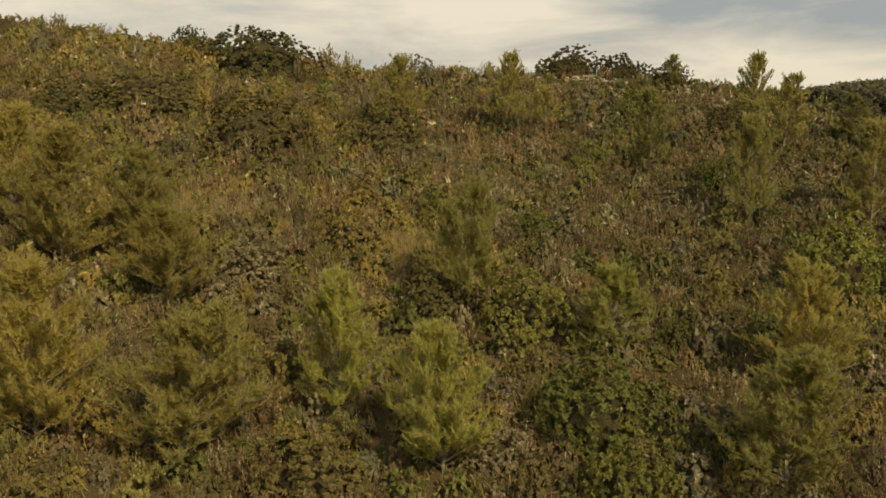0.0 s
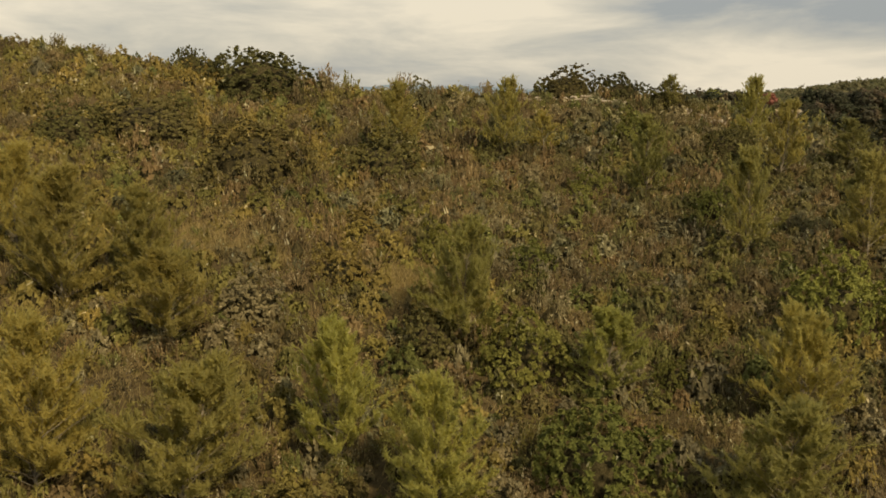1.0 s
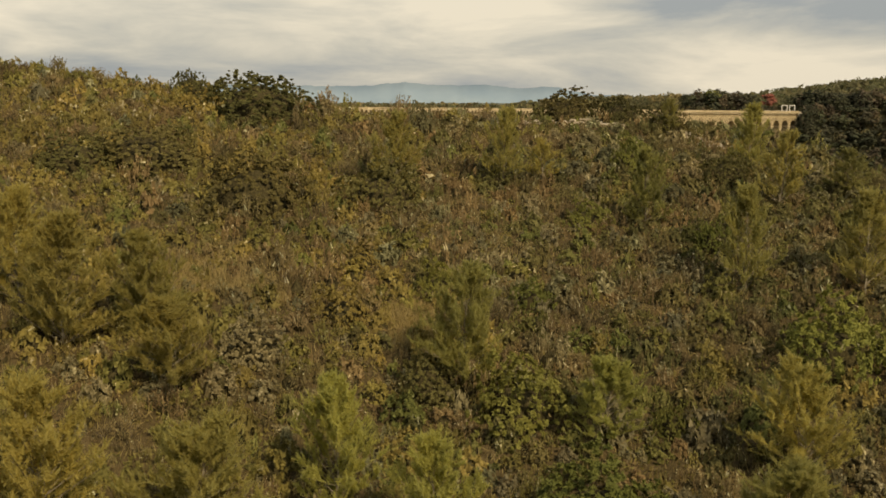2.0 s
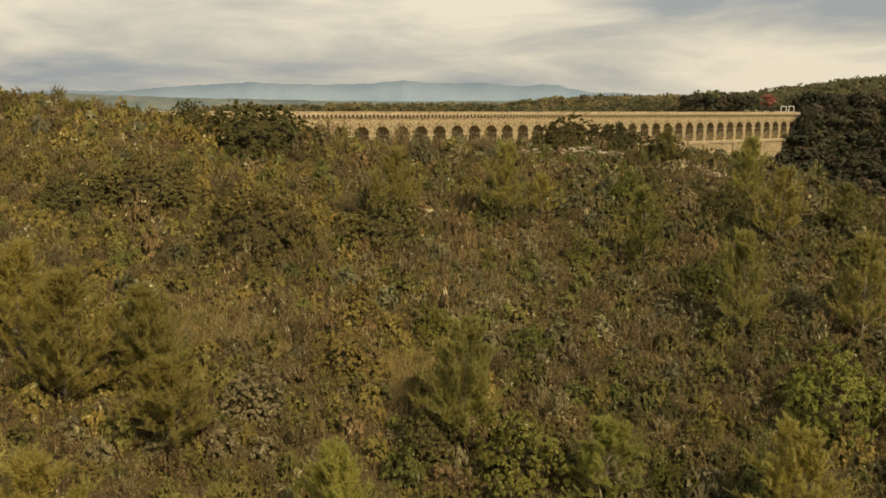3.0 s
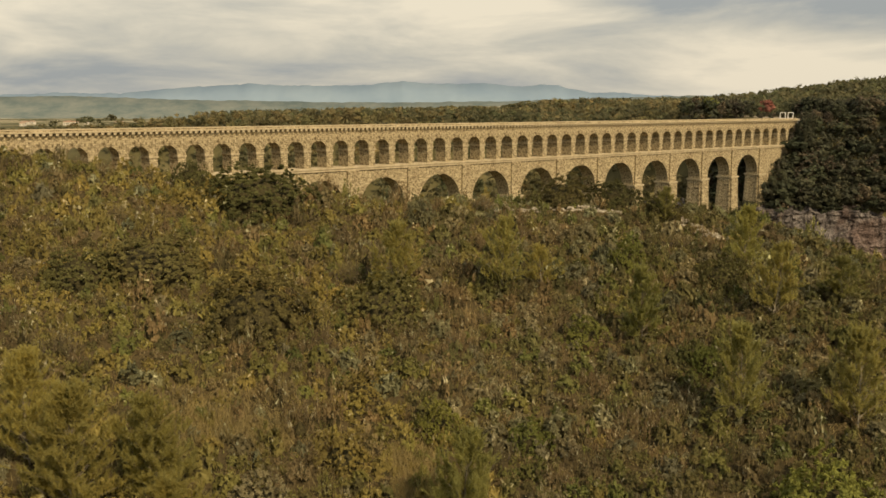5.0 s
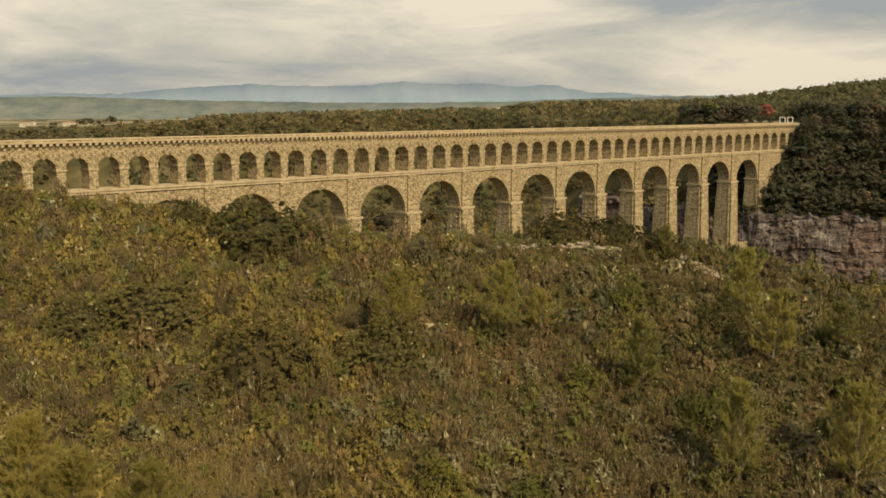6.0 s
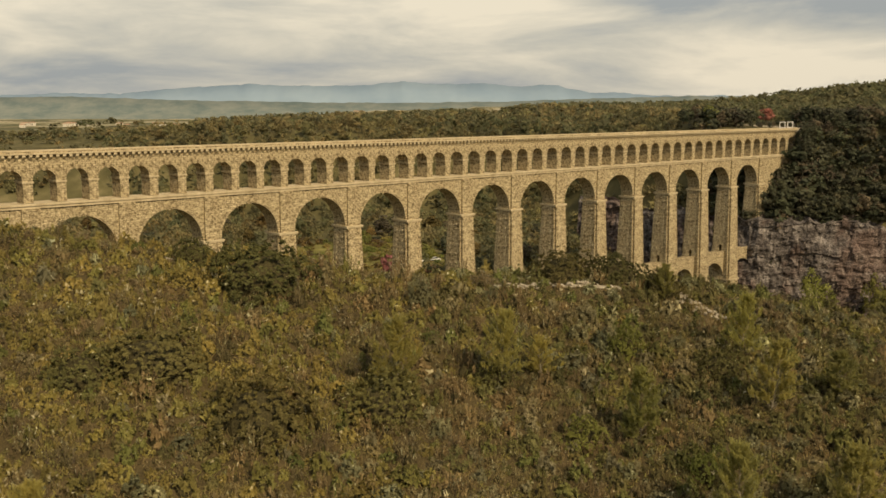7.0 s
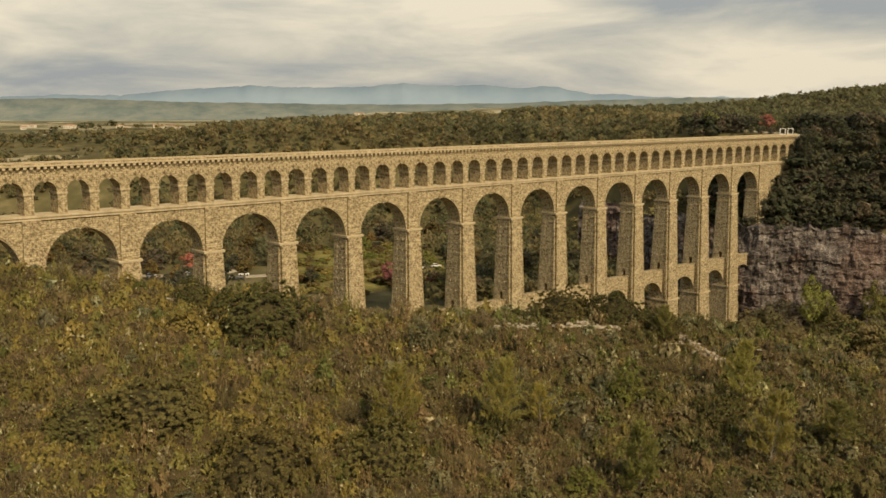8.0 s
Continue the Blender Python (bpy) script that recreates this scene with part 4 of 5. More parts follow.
# the stony track along the crest
def strip(name, label, line, width, material, lift, category="path", rough=0.25):
    """A band draped over the land, with uneven edges."""
    pts = []
    for (ax, ay), (bx, by) in zip(line, line[1:]):
        n_ = max(2, int(math.dist((ax, ay), (bx, by)) / 0.6))
        pts += [(ax + (bx - ax) * i / n_, ay + (by - ay) * i / n_) for i in range(n_)]
    pts.append(line[-1])
    verts, faces = [], []
    for i, (x, y) in enumerate(pts):
        q, p = pts[min(i + 1, len(pts) - 1)], pts[max(i - 1, 0)]
        d = Vector((q[0] - p[0], q[1] - p[1])).normalized()
        for j in range(5):
            o = (j / 4 - 0.5) * width * (1 + rough * noise.noise(Vector((x * 1.3, y * 1.3, j))))
            vx, vy = x - d.y * o, y + d.x * o
            verts.append((vx, vy, ground_at(vx, vy) + lift * (0.15 if j in (0, 4) else 1.0)))
    for i in range(len(pts) - 1):
        for j in range(4):
            faces.append((5 * i + j, 5 * i + j + 1, 5 * i + j + 6, 5 * i + j + 5))
    return tagged(new(name, mesh_from(name, verts, faces, material, flat=False)), label, category, kind="structure")


def boulder(seed):
    b = bmesh.new()
    bmesh.ops.create_icosphere(b, subdivisions=2, radius=1.0)
    for v in b.verts:
        v.co *= 1 + 0.45 * noise.noise(v.co * 1.4 + Vector((seed, 1, 2))) + 0.12 * noise.noise(v.co * 4 + Vector((seed, 5, 2)))
        v.co.z *= 0.6
    me = bpy.data.meshes.new("rock")
    b.to_mesh(me)
    b.free()
    me.materials.append(M_GRAVEL)
    return me


for line in TRACKS:
    strip("path", "pale stony track along the crest of the hill", line, 0.28, M_GRAVEL, 0.05, rough=2.6)
rock_meshes = [boulder(i) for i in range(5)]
for i in range(105):
    if i < 55:
        x, y = 13.6 + 1.9 * (i / 55) + 1.1 * (rng.random() - 0.5), 55.9 - 3.6 * (i / 55) + 0.8 * (rng.random() - 0.5)
    else:
        x, y = (3.2 + 2.6 * rng.random() if i < 82 else 2.4 + 8.6 * rng.random()), 55.1 + 0.8 * rng.random()
    r = 0.06 + 0.17 * rng.random() ** 2
    ob = tagged(new("rock", rock_meshes[i % 5]), "pale limestone rock beside the stony track", "rock", "rocks by the track")
    ob.matrix_world = Matrix.Translation((x, y, ground_at(x, y) + 0.08)) @ Matrix.Rotation(rng.random() * 6, 4, "Z") @ Matrix.Scale(r, 4)


# ---------------------------------------------------------------- rock step, woods and distance
k = Mat("limestone_cliff", 0.92, 0.12)
rock = k.ramp(k.noise(0.2, 8, stretch=(1, 1, 0.9), rough=0.65), (0.3, (0.06, 0.053, 0.05)), (0.48, (0.14, 0.122, 0.114)), (0.66, (0.32, 0.288, 0.265)))
rust = k.ramp(k.noise(0.07, 5, stretch=(1, 1, 0.8)), (0.47, (0, 0, 0)), (0.58, (1, 1, 1)))
rock = k.mix(k.math("MULTIPLY", rust, 0.6), rock, (0.17, 0.112, 0.092))
streak = k.ramp(k.noise(0.3, 6, stretch=(1, 1, 1.2)), (0.36, (0.62, 0.61, 0.6)), (0.5, (1, 1, 1)))
# upright cracks drawn in colour only: their shade darkens the rock tone
fissure_shade = k.ramp(k.noise(0.55, 5, stretch=(1.4, 1.4, 0.22)), (0.36, (0.45, 0.44, 0.43)), (0.46, (1, 1, 1)))
rock = k.mix(1.0, rock, fissure_shade, "MULTIPLY")
fleck = k.ramp(k.noise(1.5, 5, stretch=(1, 1, 1.6)), (0.4, (0.55, 0.54, 0.52)), (0.6, (1.2, 1.19, 1.17)))
rock = k.mix(1.0, rock, fleck, "MULTIPLY")
k.color(k.mix(1.0, rock, streak, "MULTIPLY")).bump(k.noise(0.9, 6), 0.9, 0.8)
M_ROCK = k.m
k = Mat("meadow", 0.95, 0.1)
grass = k.ramp(k.noise(0.12, 6), (0.34, (0.07, 0.062, 0.024)), (0.5, (0.165, 0.148, 0.044)), (0.64, (0.27, 0.235, 0.075)))
grass = k.mix(k.ramp(k.noise(0.05, 4), (0.52, (0, 0, 0)), (0.6, (0.6, 0.6, 0.6))), grass, (0.17, 0.115, 0.066))
k.color(k.mix(0.4, grass, k.ramp(k.noise(1.1, 5), (0.35, (0.06, 0.056, 0.02)), (0.65, (0.26, 0.22, 0.075))))).bump(k.noise(2, 4), 0.9, 0.3)
M_MEADOW = k.m
k = Mat("field_grass", 0.95, 0.1)
k.color(k.ramp(k.noise(0.03, 6), (0.32, (0.13, 0.128, 0.046)), (0.66, (0.25, 0.23, 0.085))))
M_FIELD = k.m
k = Mat("stubble", 0.95, 0.1)
k.color(k.ramp(k.noise(0.02, 6, stretch=(0.3, 1, 1)), (0.32, (0.24, 0.2, 0.115)), (0.66, (0.4, 0.34, 0.21))))
M_STUBBLE = k.m
# both far ranges: blue distance haze is mixed into their base colours
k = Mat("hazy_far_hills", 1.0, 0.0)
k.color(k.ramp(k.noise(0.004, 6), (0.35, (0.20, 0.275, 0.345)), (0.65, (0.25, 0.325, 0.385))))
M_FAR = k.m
k = Mat("hazy_nearer_hills", 1.0, 0.0)
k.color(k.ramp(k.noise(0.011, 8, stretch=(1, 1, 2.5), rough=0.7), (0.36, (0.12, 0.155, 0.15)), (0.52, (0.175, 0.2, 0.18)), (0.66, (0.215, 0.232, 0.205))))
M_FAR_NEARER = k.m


def cliff():
    """A weathered rock face with ledges, from behind the last piers to the east."""
    run = [(66, 470), (96, 431), (124, 396), (129, 391), (150, 384.5), (172, 378), (200, 370), (260, 352)]
    us, vs = np.linspace(0, 1, 300), np.linspace(0, 1, 70)
    length = np.cumsum([0] + [math.dist(a, b) for a, b in zip(run, run[1:])])
    px = np.interp(us * length[-1], length, [p[0] for p in run])
    py = np.interp(us * length[-1], length, [p[1] for p in run])
    verts = []
    for v in vs:
        for u, x, y in zip(us, px, py):
            top = 46.5 + 4.0 * noise.noise(Vector((x * 0.06, 3.1, 0))) + 2.2 * noise.noise(Vector((x * 0.22, 7.0, 0))) + 1.0 * noise.noise(Vector((x * 0.6, 0, 0)))
            z = 2 + (top - 2) * v
            out = 3.4 * noise.noise(Vector((x * 0.07, y * 0.07, z * 0.06))) + 1.1 * noise.noise(Vector((x * 0.35, y * 0.35, z * 0.22)))
            out += 0.5 * noise.noise(Vector((x * 1.1, y * 1.1, z * 0.8)))
            out += 1.0 * (math.floor(z / 6.2 + 0.6 * noise.noise(Vector((x * 0.05, 0, 7)))) % 2) * 0.55
            out += 0.9 * math.floor(3.4 * noise.noise(Vector((x * 0.22, y * 0.22, z * 0.3)))) / 3.4 + 0.5 * math.floor(3 * noise.noise(Vector((x * 0.6, y * 0.6, z * 0.9 + 4)))) / 3
            out -= 3.2 * v * v
            if v > 0.97:
                out -= 5.0
            verts.append((x - 0.28 * out, y - 0.95 * out - 2.2, z))
    n = len(us)
    faces = [(r * n + c, r * n + c + 1, (r + 1) * n + c + 1, (r + 1) * n + c) for r in range(len(vs) - 1) for c in range(n - 1)]
    tagged(new("cliff", mesh_from("cliff", verts, faces, M_ROCK)), "grey limestone cliff with rusty stains and dark cracks", "cliff", kind="structure")


cliff()


def crown_leaves(seed, lobes, count, leaf, tall=1.0, low=0.25, plume=False):
    """A tree crown about the height 0.25 to 1, radius 0.35: tufts over lobes round the upper stem."""
    r = np.random.default_rng(seed)
    d = unit(r.normal(size=(lobes, 3)))
    reach = 0.14 + 0.17 * r.random((lobes, 1))
    mid = d * reach * np.array([1, 1, 1.15 * tall]) + np.array([0, 0, low + (1 - low) * 0.52])
    mid[:, :2] *= (1.25 - 0.55 * (mid[:, 2:3] - low) / (1 - low))
    size = 0.07 + 0.08 * r.random(lobes)
    pick = r.integers(0, lobes, count)
    nrm = unit(r.normal(size=(count, 3)) + 0.7 * d[pick] + np.array([0, 0, 0.35]))
    centre = mid[pick] + nrm * size[pick][:, None] * (0.55 + 0.6 * r.random((count, 1)))
    ln = leaf * (0.6 + 0.8 * r.random(count))
    if plume:
        return blades(r, centre, np.array([0, 0, 1.0]) + 0.5 * nrm + 0.3 * r.normal(size=(count, 3)), ln * 1.15, ln * 0.62, nrm + np.array([0, -0.35, 0.5]), 0.35)
    return blades(r, centre, nrm + 0.9 * r.normal(size=(count, 3)), ln, ln * 0.75, nrm + np.array([0, -0.1, 0.25]))


def limbs(seed, count=7, low=0.3):
    r = np.random.default_rng(seed)
    lv = np.linspace(0, 0.78, 6)
    off = 0.018 * np.cumsum(r.normal(size=(6, 2)), 0)
    line = np.stack([off[:, 0], off[:, 1], lv], 1)
    line[0, :2] = 0
    trunk = rods(line[:-1], line[1:], 0.028 * (1.1 - lv[:-1]), 0.028 * (1.1 - lv[1:]))
    a = np.stack([line[2 + i % 4] for i in range(count)])
    ang = r.random(count) * 6.28
    b = a + np.stack([np.cos(ang) * 0.22, np.sin(ang) * 0.22, 0.12 + 0.15 * r.random(count)], 1)
    return trunk, rods(a, b, 0.012, 0.004)


def tree(name, label, seed, material, lobes=26, count=1000, leaf=0.07, low=0.25, tall=1.0):
    """A tree of height 1; a prototype to copy."""
    root = tagged(new(name), label, "tree")
    trunk, boughs = limbs(seed)
    part("trunk", tri_mesh("trunk", trunk, [M_BARK]), None, root)
    tagged(part("limb_frame", tri_mesh("limb_frame", boughs, [M_BARK]), None, root), kind="stuff")
    part("crown", tri_mesh("crown", crown_leaves(seed, lobes, count, leaf, tall, low), [material]), None, root)
    return root


def plant(proto, spots, r):
    for i, (x, y, h, w) in enumerate(spots):
        m = Matrix.Translation((x, y, ground_at(x, y) - 0.1)) @ Matrix.Rotation(r.random() * 6.28, 4, "Z") @ Matrix.Diagonal((w / 0.66, w / 0.66, h, 1))
        if i == 0:
            proto.matrix_world = m
        else:
            copy_thing(proto, m).scale = m.to_scale()


def along_aqueduct(x, y):
    dx, dy = x + 0.80, y - 278.10
    return 0.7412 * dx + 0.6712 * dy, -0.6712 * dx + 0.7412 * dy


rng = np.random.default_rng(11)
# dark pines and oaks on the steep bank by the eastern abutment
spots = []
for gx in np.arange(118, 262, 4.7):
    for ge in (*np.arange(-1, 26, 2.6), *np.arange(28, 72, 5.2)):
        x, e = gx + (rng.random() - 0.5) * 4.5, ge + (rng.random() - 0.5) * 3
        y = float(cliff_line(np.array([x]))[0]) + e
        s, o = along_aqueduct(x, y)
        if -1.8 < o < 9 and s < 206 or x > 0.56 * y or (o > 0 and s < 150 and o < 14):
            continue
        h = 6 + 4 * rng.random()
        if s < 180 and o < 0:
            continue
        if -14 < o < 0 and s < 210:
            h = 9 + 4.5 * rng.random()
        if -26 < o < 0 and s < 222:
            h = min(h, max(1.5, float(np.interp(s, (178, 187, 197, 205, 210, 222), (54, 68, 74, 79, 87, 88))) - ground_at(x, y)))
        if -30 < o < 26 and s < 222:
            h = max(3.0, min(h, (79.5 if s < 206 else 85.5) - ground_at(x, y)))
        if 0.318 < x / y < 0.362 and e > 26:
            h = 2.0 + 1.0 * rng.random()
        spots.append((x, y, h, h * (0.72 + 0.3 * rng.random())))
order = rng.permutation(len(spots))
spots = [spots[i] for i in order]
BANK_KINDS = (("hillside_pine", "dark green pine in dense woods above the cliff", M_PINE), ("hillside_oak", "grey-olive evergreen oak in dense woods above the cliff", M_BANK),
              ("hillside_pine", "dark green pine in dense woods above the cliff", M_PINE), ("bare_tree", "grey-brown leafless tree among pines above the cliff", M_TWIGGY), ("hillside_oak", "grey-olive evergreen oak in dense woods above the cliff", M_BANK))
for i, (name, lab, mat) in enumerate(BANK_KINDS):
    plant(tree(name, lab, 200 + i, mat, 26, 360, 0.105, 0.08), spots[i::5], rng)
# trees on the valley floor at the foot of the cliff
plant(tree("poplar", "slender pale green poplar by the cliff foot", 230, M_LIME, 34, 2200, 0.042, 0.1, 1.1),
      [(146, 372, 22, 12), (169.5, 371, 20, 8.5), (154, 376, 13, 8), (104, 322, 6, 5)], rng)
russet, olive = [], []
for i in range(900):
    x, y = 55 + 140 * rng.random(), 185 + 195 * rng.random()
    s, o = along_aqueduct(x, y)
    if len(russet) + len(olive) > 170 or o > -9 or x < 0.2 * y or x > 0.5 * y or y > float(cliff_line(np.array([x]))[0]) - 8:
        continue
    h = 7 + 6.5 * rng.random()
    if x < 0.32 * y:
        h = min(h, 90 - 0.2245 * y - ground_at(x, y))
    if h < 2.5:
        continue
    if min(math.dist((x, y), (146, 372)), math.dist((x, y), (169.5, 371))) < 7 or 0.37 < x / y < 0.41 and y > 352:
        continue
    (russet if rng.random() < 0.5 else olive).append((x, y, h, h * (0.8 + 0.3 * rng.random())))
plant(tree("russet_tree", "bare-twigged russet tree in the valley", 240, M_AUTUMN_WOOD, 34, 800, 0.062, 0.06), russet, rng)
plant(tree("olive_tree", "soft olive-green tree in the valley", 241, M_OLIVE, 34, 800, 0.064, 0.06), olive, rng)
# trees behind the arches on the valley floor
spots = []
for i in range(150):
    y = 330 + 165 * rng.random()
    x = -0.44 * y + 0.78 * y * rng.random()
    s, o = along_aqueduct(x, y)
    if o < 14 or math.dist((x, y), (-5, 396)) < 16 or y > float(cliff_line(np.array([x]))[0]) + 6 or (-72 < x < 2 and y < 452):
        continue
    h = 6 + 6 * rng.random()
    spots.append((x, y, h, h * (0.7 + 0.35 * rng.random())))
for i, (m_, lab) in enumerate(((M_BANK, "grey-olive pine on the valley floor behind the aqueduct"), (M_AUTUMN, "russet autumn tree on the valley floor"), (M_TWIGGY, "grey-brown leafless tree behind the aqueduct"))):
    plant(tree("valley_tree", lab, 250 + i, m_, 26, 700, 0.085, 0.15), spots[i::3], rng)
plant(tree("red_tree", "bright red-leaved tree among dark pines", 260, M_RED, 22, 700, 0.08, 0.15), [(154, 460, 8.2, 8), (-105, 392, 9, 7)], rng)
plant(tree("magenta_tree", "small magenta flowering tree behind the piers", 261, M_MAGENTA, 20, 600, 0.09, 0.1), [(-20.5, 358, 11, 6), (-18, 362, 7, 5)], rng)

# single trees that stand out, and scrub round the foot of the piers
plant(tree("yellow_tree", "yellow-green leafy tree on the plateau", 262, M_LIME, 24, 600, 0.08, 0.12), [(123.0, 444, 10, 8), (-36, 441, 8, 6), (-44, 452, 9, 8), (-6, 400, 8, 6)], rng)
plant(tree("conifer", "small dark conifer on the meadow", 263, M_BANK, 20, 600, 0.085, 0.02), [(-50, 361, 7.5, 5.5), (-7, 350, 4, 4)], rng)
glade = []
for i in range(420):
    x, y = -70 + 98 * rng.random(), 340 + 116 * rng.random()
    s, o = along_aqueduct(x, y)
    if o < 12 or (-52 < x < -36 and y < 420 and rng.random() < 0.6) or math.dist((x, y), (-5, 398)) < 9 or math.dist((x, y), (-20.5, 350)) < 7:
        continue
    h = (1.4 + 2.2 * rng.random()) * (1.2 if x > -24 else 1.1)
    glade.append((x, y, h, h * (1.2 + 0.5 * rng.random())))
for i, (lab, mat) in enumerate((("yellow-green bush on the meadow", M_LIME), ("russet bush on the meadow", M_AUTUMN), ("yellowing bush on the meadow", M_GOLD))):
    plant(tree("meadow_bush", lab, 280 + i, mat, 20, 260, 0.12, 0.0), glade[i::3], rng)
plant(tree("red_bush", "low reddish bush beside the magenta tree", 284, M_RED_BROWN, 20, 320, 0.11, 0.0), [(-17, 352, 4, 5.5), (-9, 366, 4.5, 6), (-5, 362, 3.6, 6), (-2, 369, 4.2, 6), (-12, 371, 4, 5.5), (-25, 366, 3.5, 5), (-4, 374, 3.4, 6)], rng)
foot = []
for i in range(110):
    s, o = 60 + 146 * rng.random(), (-11 + 5 * rng.random()) if i % 2 else (7.5 + 7 * rng.random())
    x, y = -0.80 + 0.7412 * s - 0.6712 * o, 278.10 + 0.6712 * s + 0.7412 * o
    if y > float(cliff_line(np.array([x]))[0]) - 5:
        continue
    h = 2.2 + 2.4 * rng.random()
    foot.append((x, y, h, h * (1.1 + 0.5 * rng.random())))
plant(tree("valley_bush", "brown leafless bush at the foot of the piers", 266, M_TWIGGY, 20, 320, 0.11, 0.0), foot[::2], rng)
plant(tree("valley_bush", "olive-green bush at the foot of the piers", 267, M_GREEN, 20, 320, 0.11, 0.0), foot[1::2], rng)
plant(tree("bare_tree", "tall grey-brown leafless tree at the cliff foot", 268, M_TWIGGY, 30, 900, 0.05, 0.1), [(126, 368, 14, 10), (133, 374, 15, 9), (121, 362, 12, 9), (139, 376, 13, 9), (168, 352, 13, 10), (178, 348, 13, 10), (131, 352, 12, 9)], rng)

# trees that crowd against the eastern abutment
beside = []
for i in range(34):
    s, o = 174 + 33 * (i / 33) + rng.random(), -4.5 - 7 * rng.random()
    x, y = -0.80 + 0.7412 * s - 0.6712 * o, 278.10 + 0.6712 * s + 0.7412 * o
    h = float(np.interp(s, (173, 178, 185, 192, 202, 205), (50, 58, 69, 75, 80, 87))) - ground_at(x, y) - 2.5 * rng.random()
    if 3 < h < 17:
        beside.append((x, y, h, min(8.0, max(5.0, 0.7 * h))))
plant(tree("hillside_oak", "dark evergreen oak crowding against the stone abutment", 269, M_PINE, 30, 700, 0.075, 0.04), beside, rng)

# low dark scrub along the rim of the cliff
rim = []
for i in range(60):
    x = 131 + 2.1 * i + rng.random()
    e = 2.5 + 5 * rng.random()
    y = float(cliff_line(np.array([x]))[0]) + e
    s, o = along_aqueduct(x, y)
    if x > 0.52 * y or (-3.5 < o < 9 and s < 206):
        continue
    rim.append((x, y, 3 + 2.5 * rng.random(), 5 + 2 * rng.random()))
plant(tree("rim_bush", "dark evergreen bush on the rim of the cliff", 265, M_PINE, 22, 420, 0.12, 0.0), rim, rng)

# woods on the slope and plateau behind
wood_protos = [crown_leaves(270 + i, 18, 120, 0.125, 1.15, 0.05, True) for i in range(6)]
wood_middle = [crown_leaves(276 + i, 11, 70, 0.17, 1.1, 0.05, True) for i in range(4)]
wood_far = [crown_leaves(280 + i, 8, 34, 0.25, 0.9, 0.0, True) for i in range(5)]


def woods(name, label, material, cells):
    soup, own_ = [], []
    for x, y, h, w, src in cells:
        own_.append(np.full(len(src), rng.random()))
        a = rng.random() * 6.28
        c, s = math.cos(a) * w / 0.66, math.sin(a) * w / 0.66
        soup.append(src @ np.array([[c, s, 0], [-s, c, 0], [0, 0, h]]) + np.array([x, y, ground_at(x, y) - 0.3]))
    tagged(new(name, tri_mesh(name, np.concatenate(soup), [material], None, np.concatenate(own_))), label, "woods", kind="stuff")


pines, mixed = [], []
for gy in np.arange(398, 1650, 7.3):
    step_ = 7.3 if gy < 700 else 7.3 * (gy / 700) ** 1.9
    if gy >= 700 and rng.random() > 7.3 / step_:
        continue
    for gx in np.arange(-0.52 * gy, 0.53 * gy, step_):
        x, y = gx + (rng.random() - 0.5) * step_ * 1.2, gy + (rng.random() - 0.5) * 6
        e = y - float(cliff_line(np.array([x]))[0])
        if e < 4 or (x > 118 and e < 66) or (x < -0.345 * y and 545 < y < 1080 and ripple(x, y, 38, 2.0) > -0.3) or (x < -0.3 * y and 640 < y < 1100 and ripple(x, y, 45, 4.0) > 0.1) or (y > 1100 and ripple(x, y, 90, 1.0) > 0.45):
            continue
        s, o = along_aqueduct(x, y)
        if o < 14 and s < 210:
            continue
        h = (5.5 + 5.0 * rng.random()) * (1.0 if y < 700 else 1.1)
        if 0.308 < x / y < 0.366 and y < 500 or 0.268 < x / y < 0.284 and y < 446:
            h = 2.0 + rng.random()
        elif y < 470 and x > 60:
            h = min(h, max(3.0, 87.5 - ground_at(x, y)))
        w = h * (0.75 + 0.35 * rng.random()) * (1 if y < 700 else (y / 700) ** 0.8)
        src = wood_protos[rng.integers(0, 6)] if y < 540 else wood_middle[rng.integers(0, 4)] if y < 760 else wood_far[rng.integers(0, 5)]
        (pines if rng.random() < (0.62 if x > -40 else 0.42) + 0.35 * ripple(x, y, 50, 6.0) or x > 150 else mixed).append((x, y, h, w, src))
for gy in np.arange(330, 520, 6.2):
    for gx in np.arange(-0.5 * gy, 0.36 * gy, 6.2):
        x, y = gx + (rng.random() - 0.5) * 7, gy + (rng.random() - 0.5) * 7
        s, o = along_aqueduct(x, y)
        e = y - float(cliff_line(np.array([x]))[0])
        if o < 16 or e > 6 or math.dist((x, y), (-5, 396)) < 16 or (-72 < x < -18 and y < 452) or (x < -60 and y < 404) or (x < -18 and rng.random() < 0.35) or (-18 <= x < 14 and y < 440 and rng.random() < 0.7):
            continue
        h = 6 + 5.5 * rng.random()
        (pines if rng.random() < 0.45 else mixed).append((x, y, h, h * (0.75 + 0.3 * rng.random()), wood_protos[rng.integers(0, 6)]))
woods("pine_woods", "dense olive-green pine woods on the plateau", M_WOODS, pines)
woods("mixed_woods", "olive-brown mixed woods on the plateau", M_AUTUMN_WOOD, mixed)

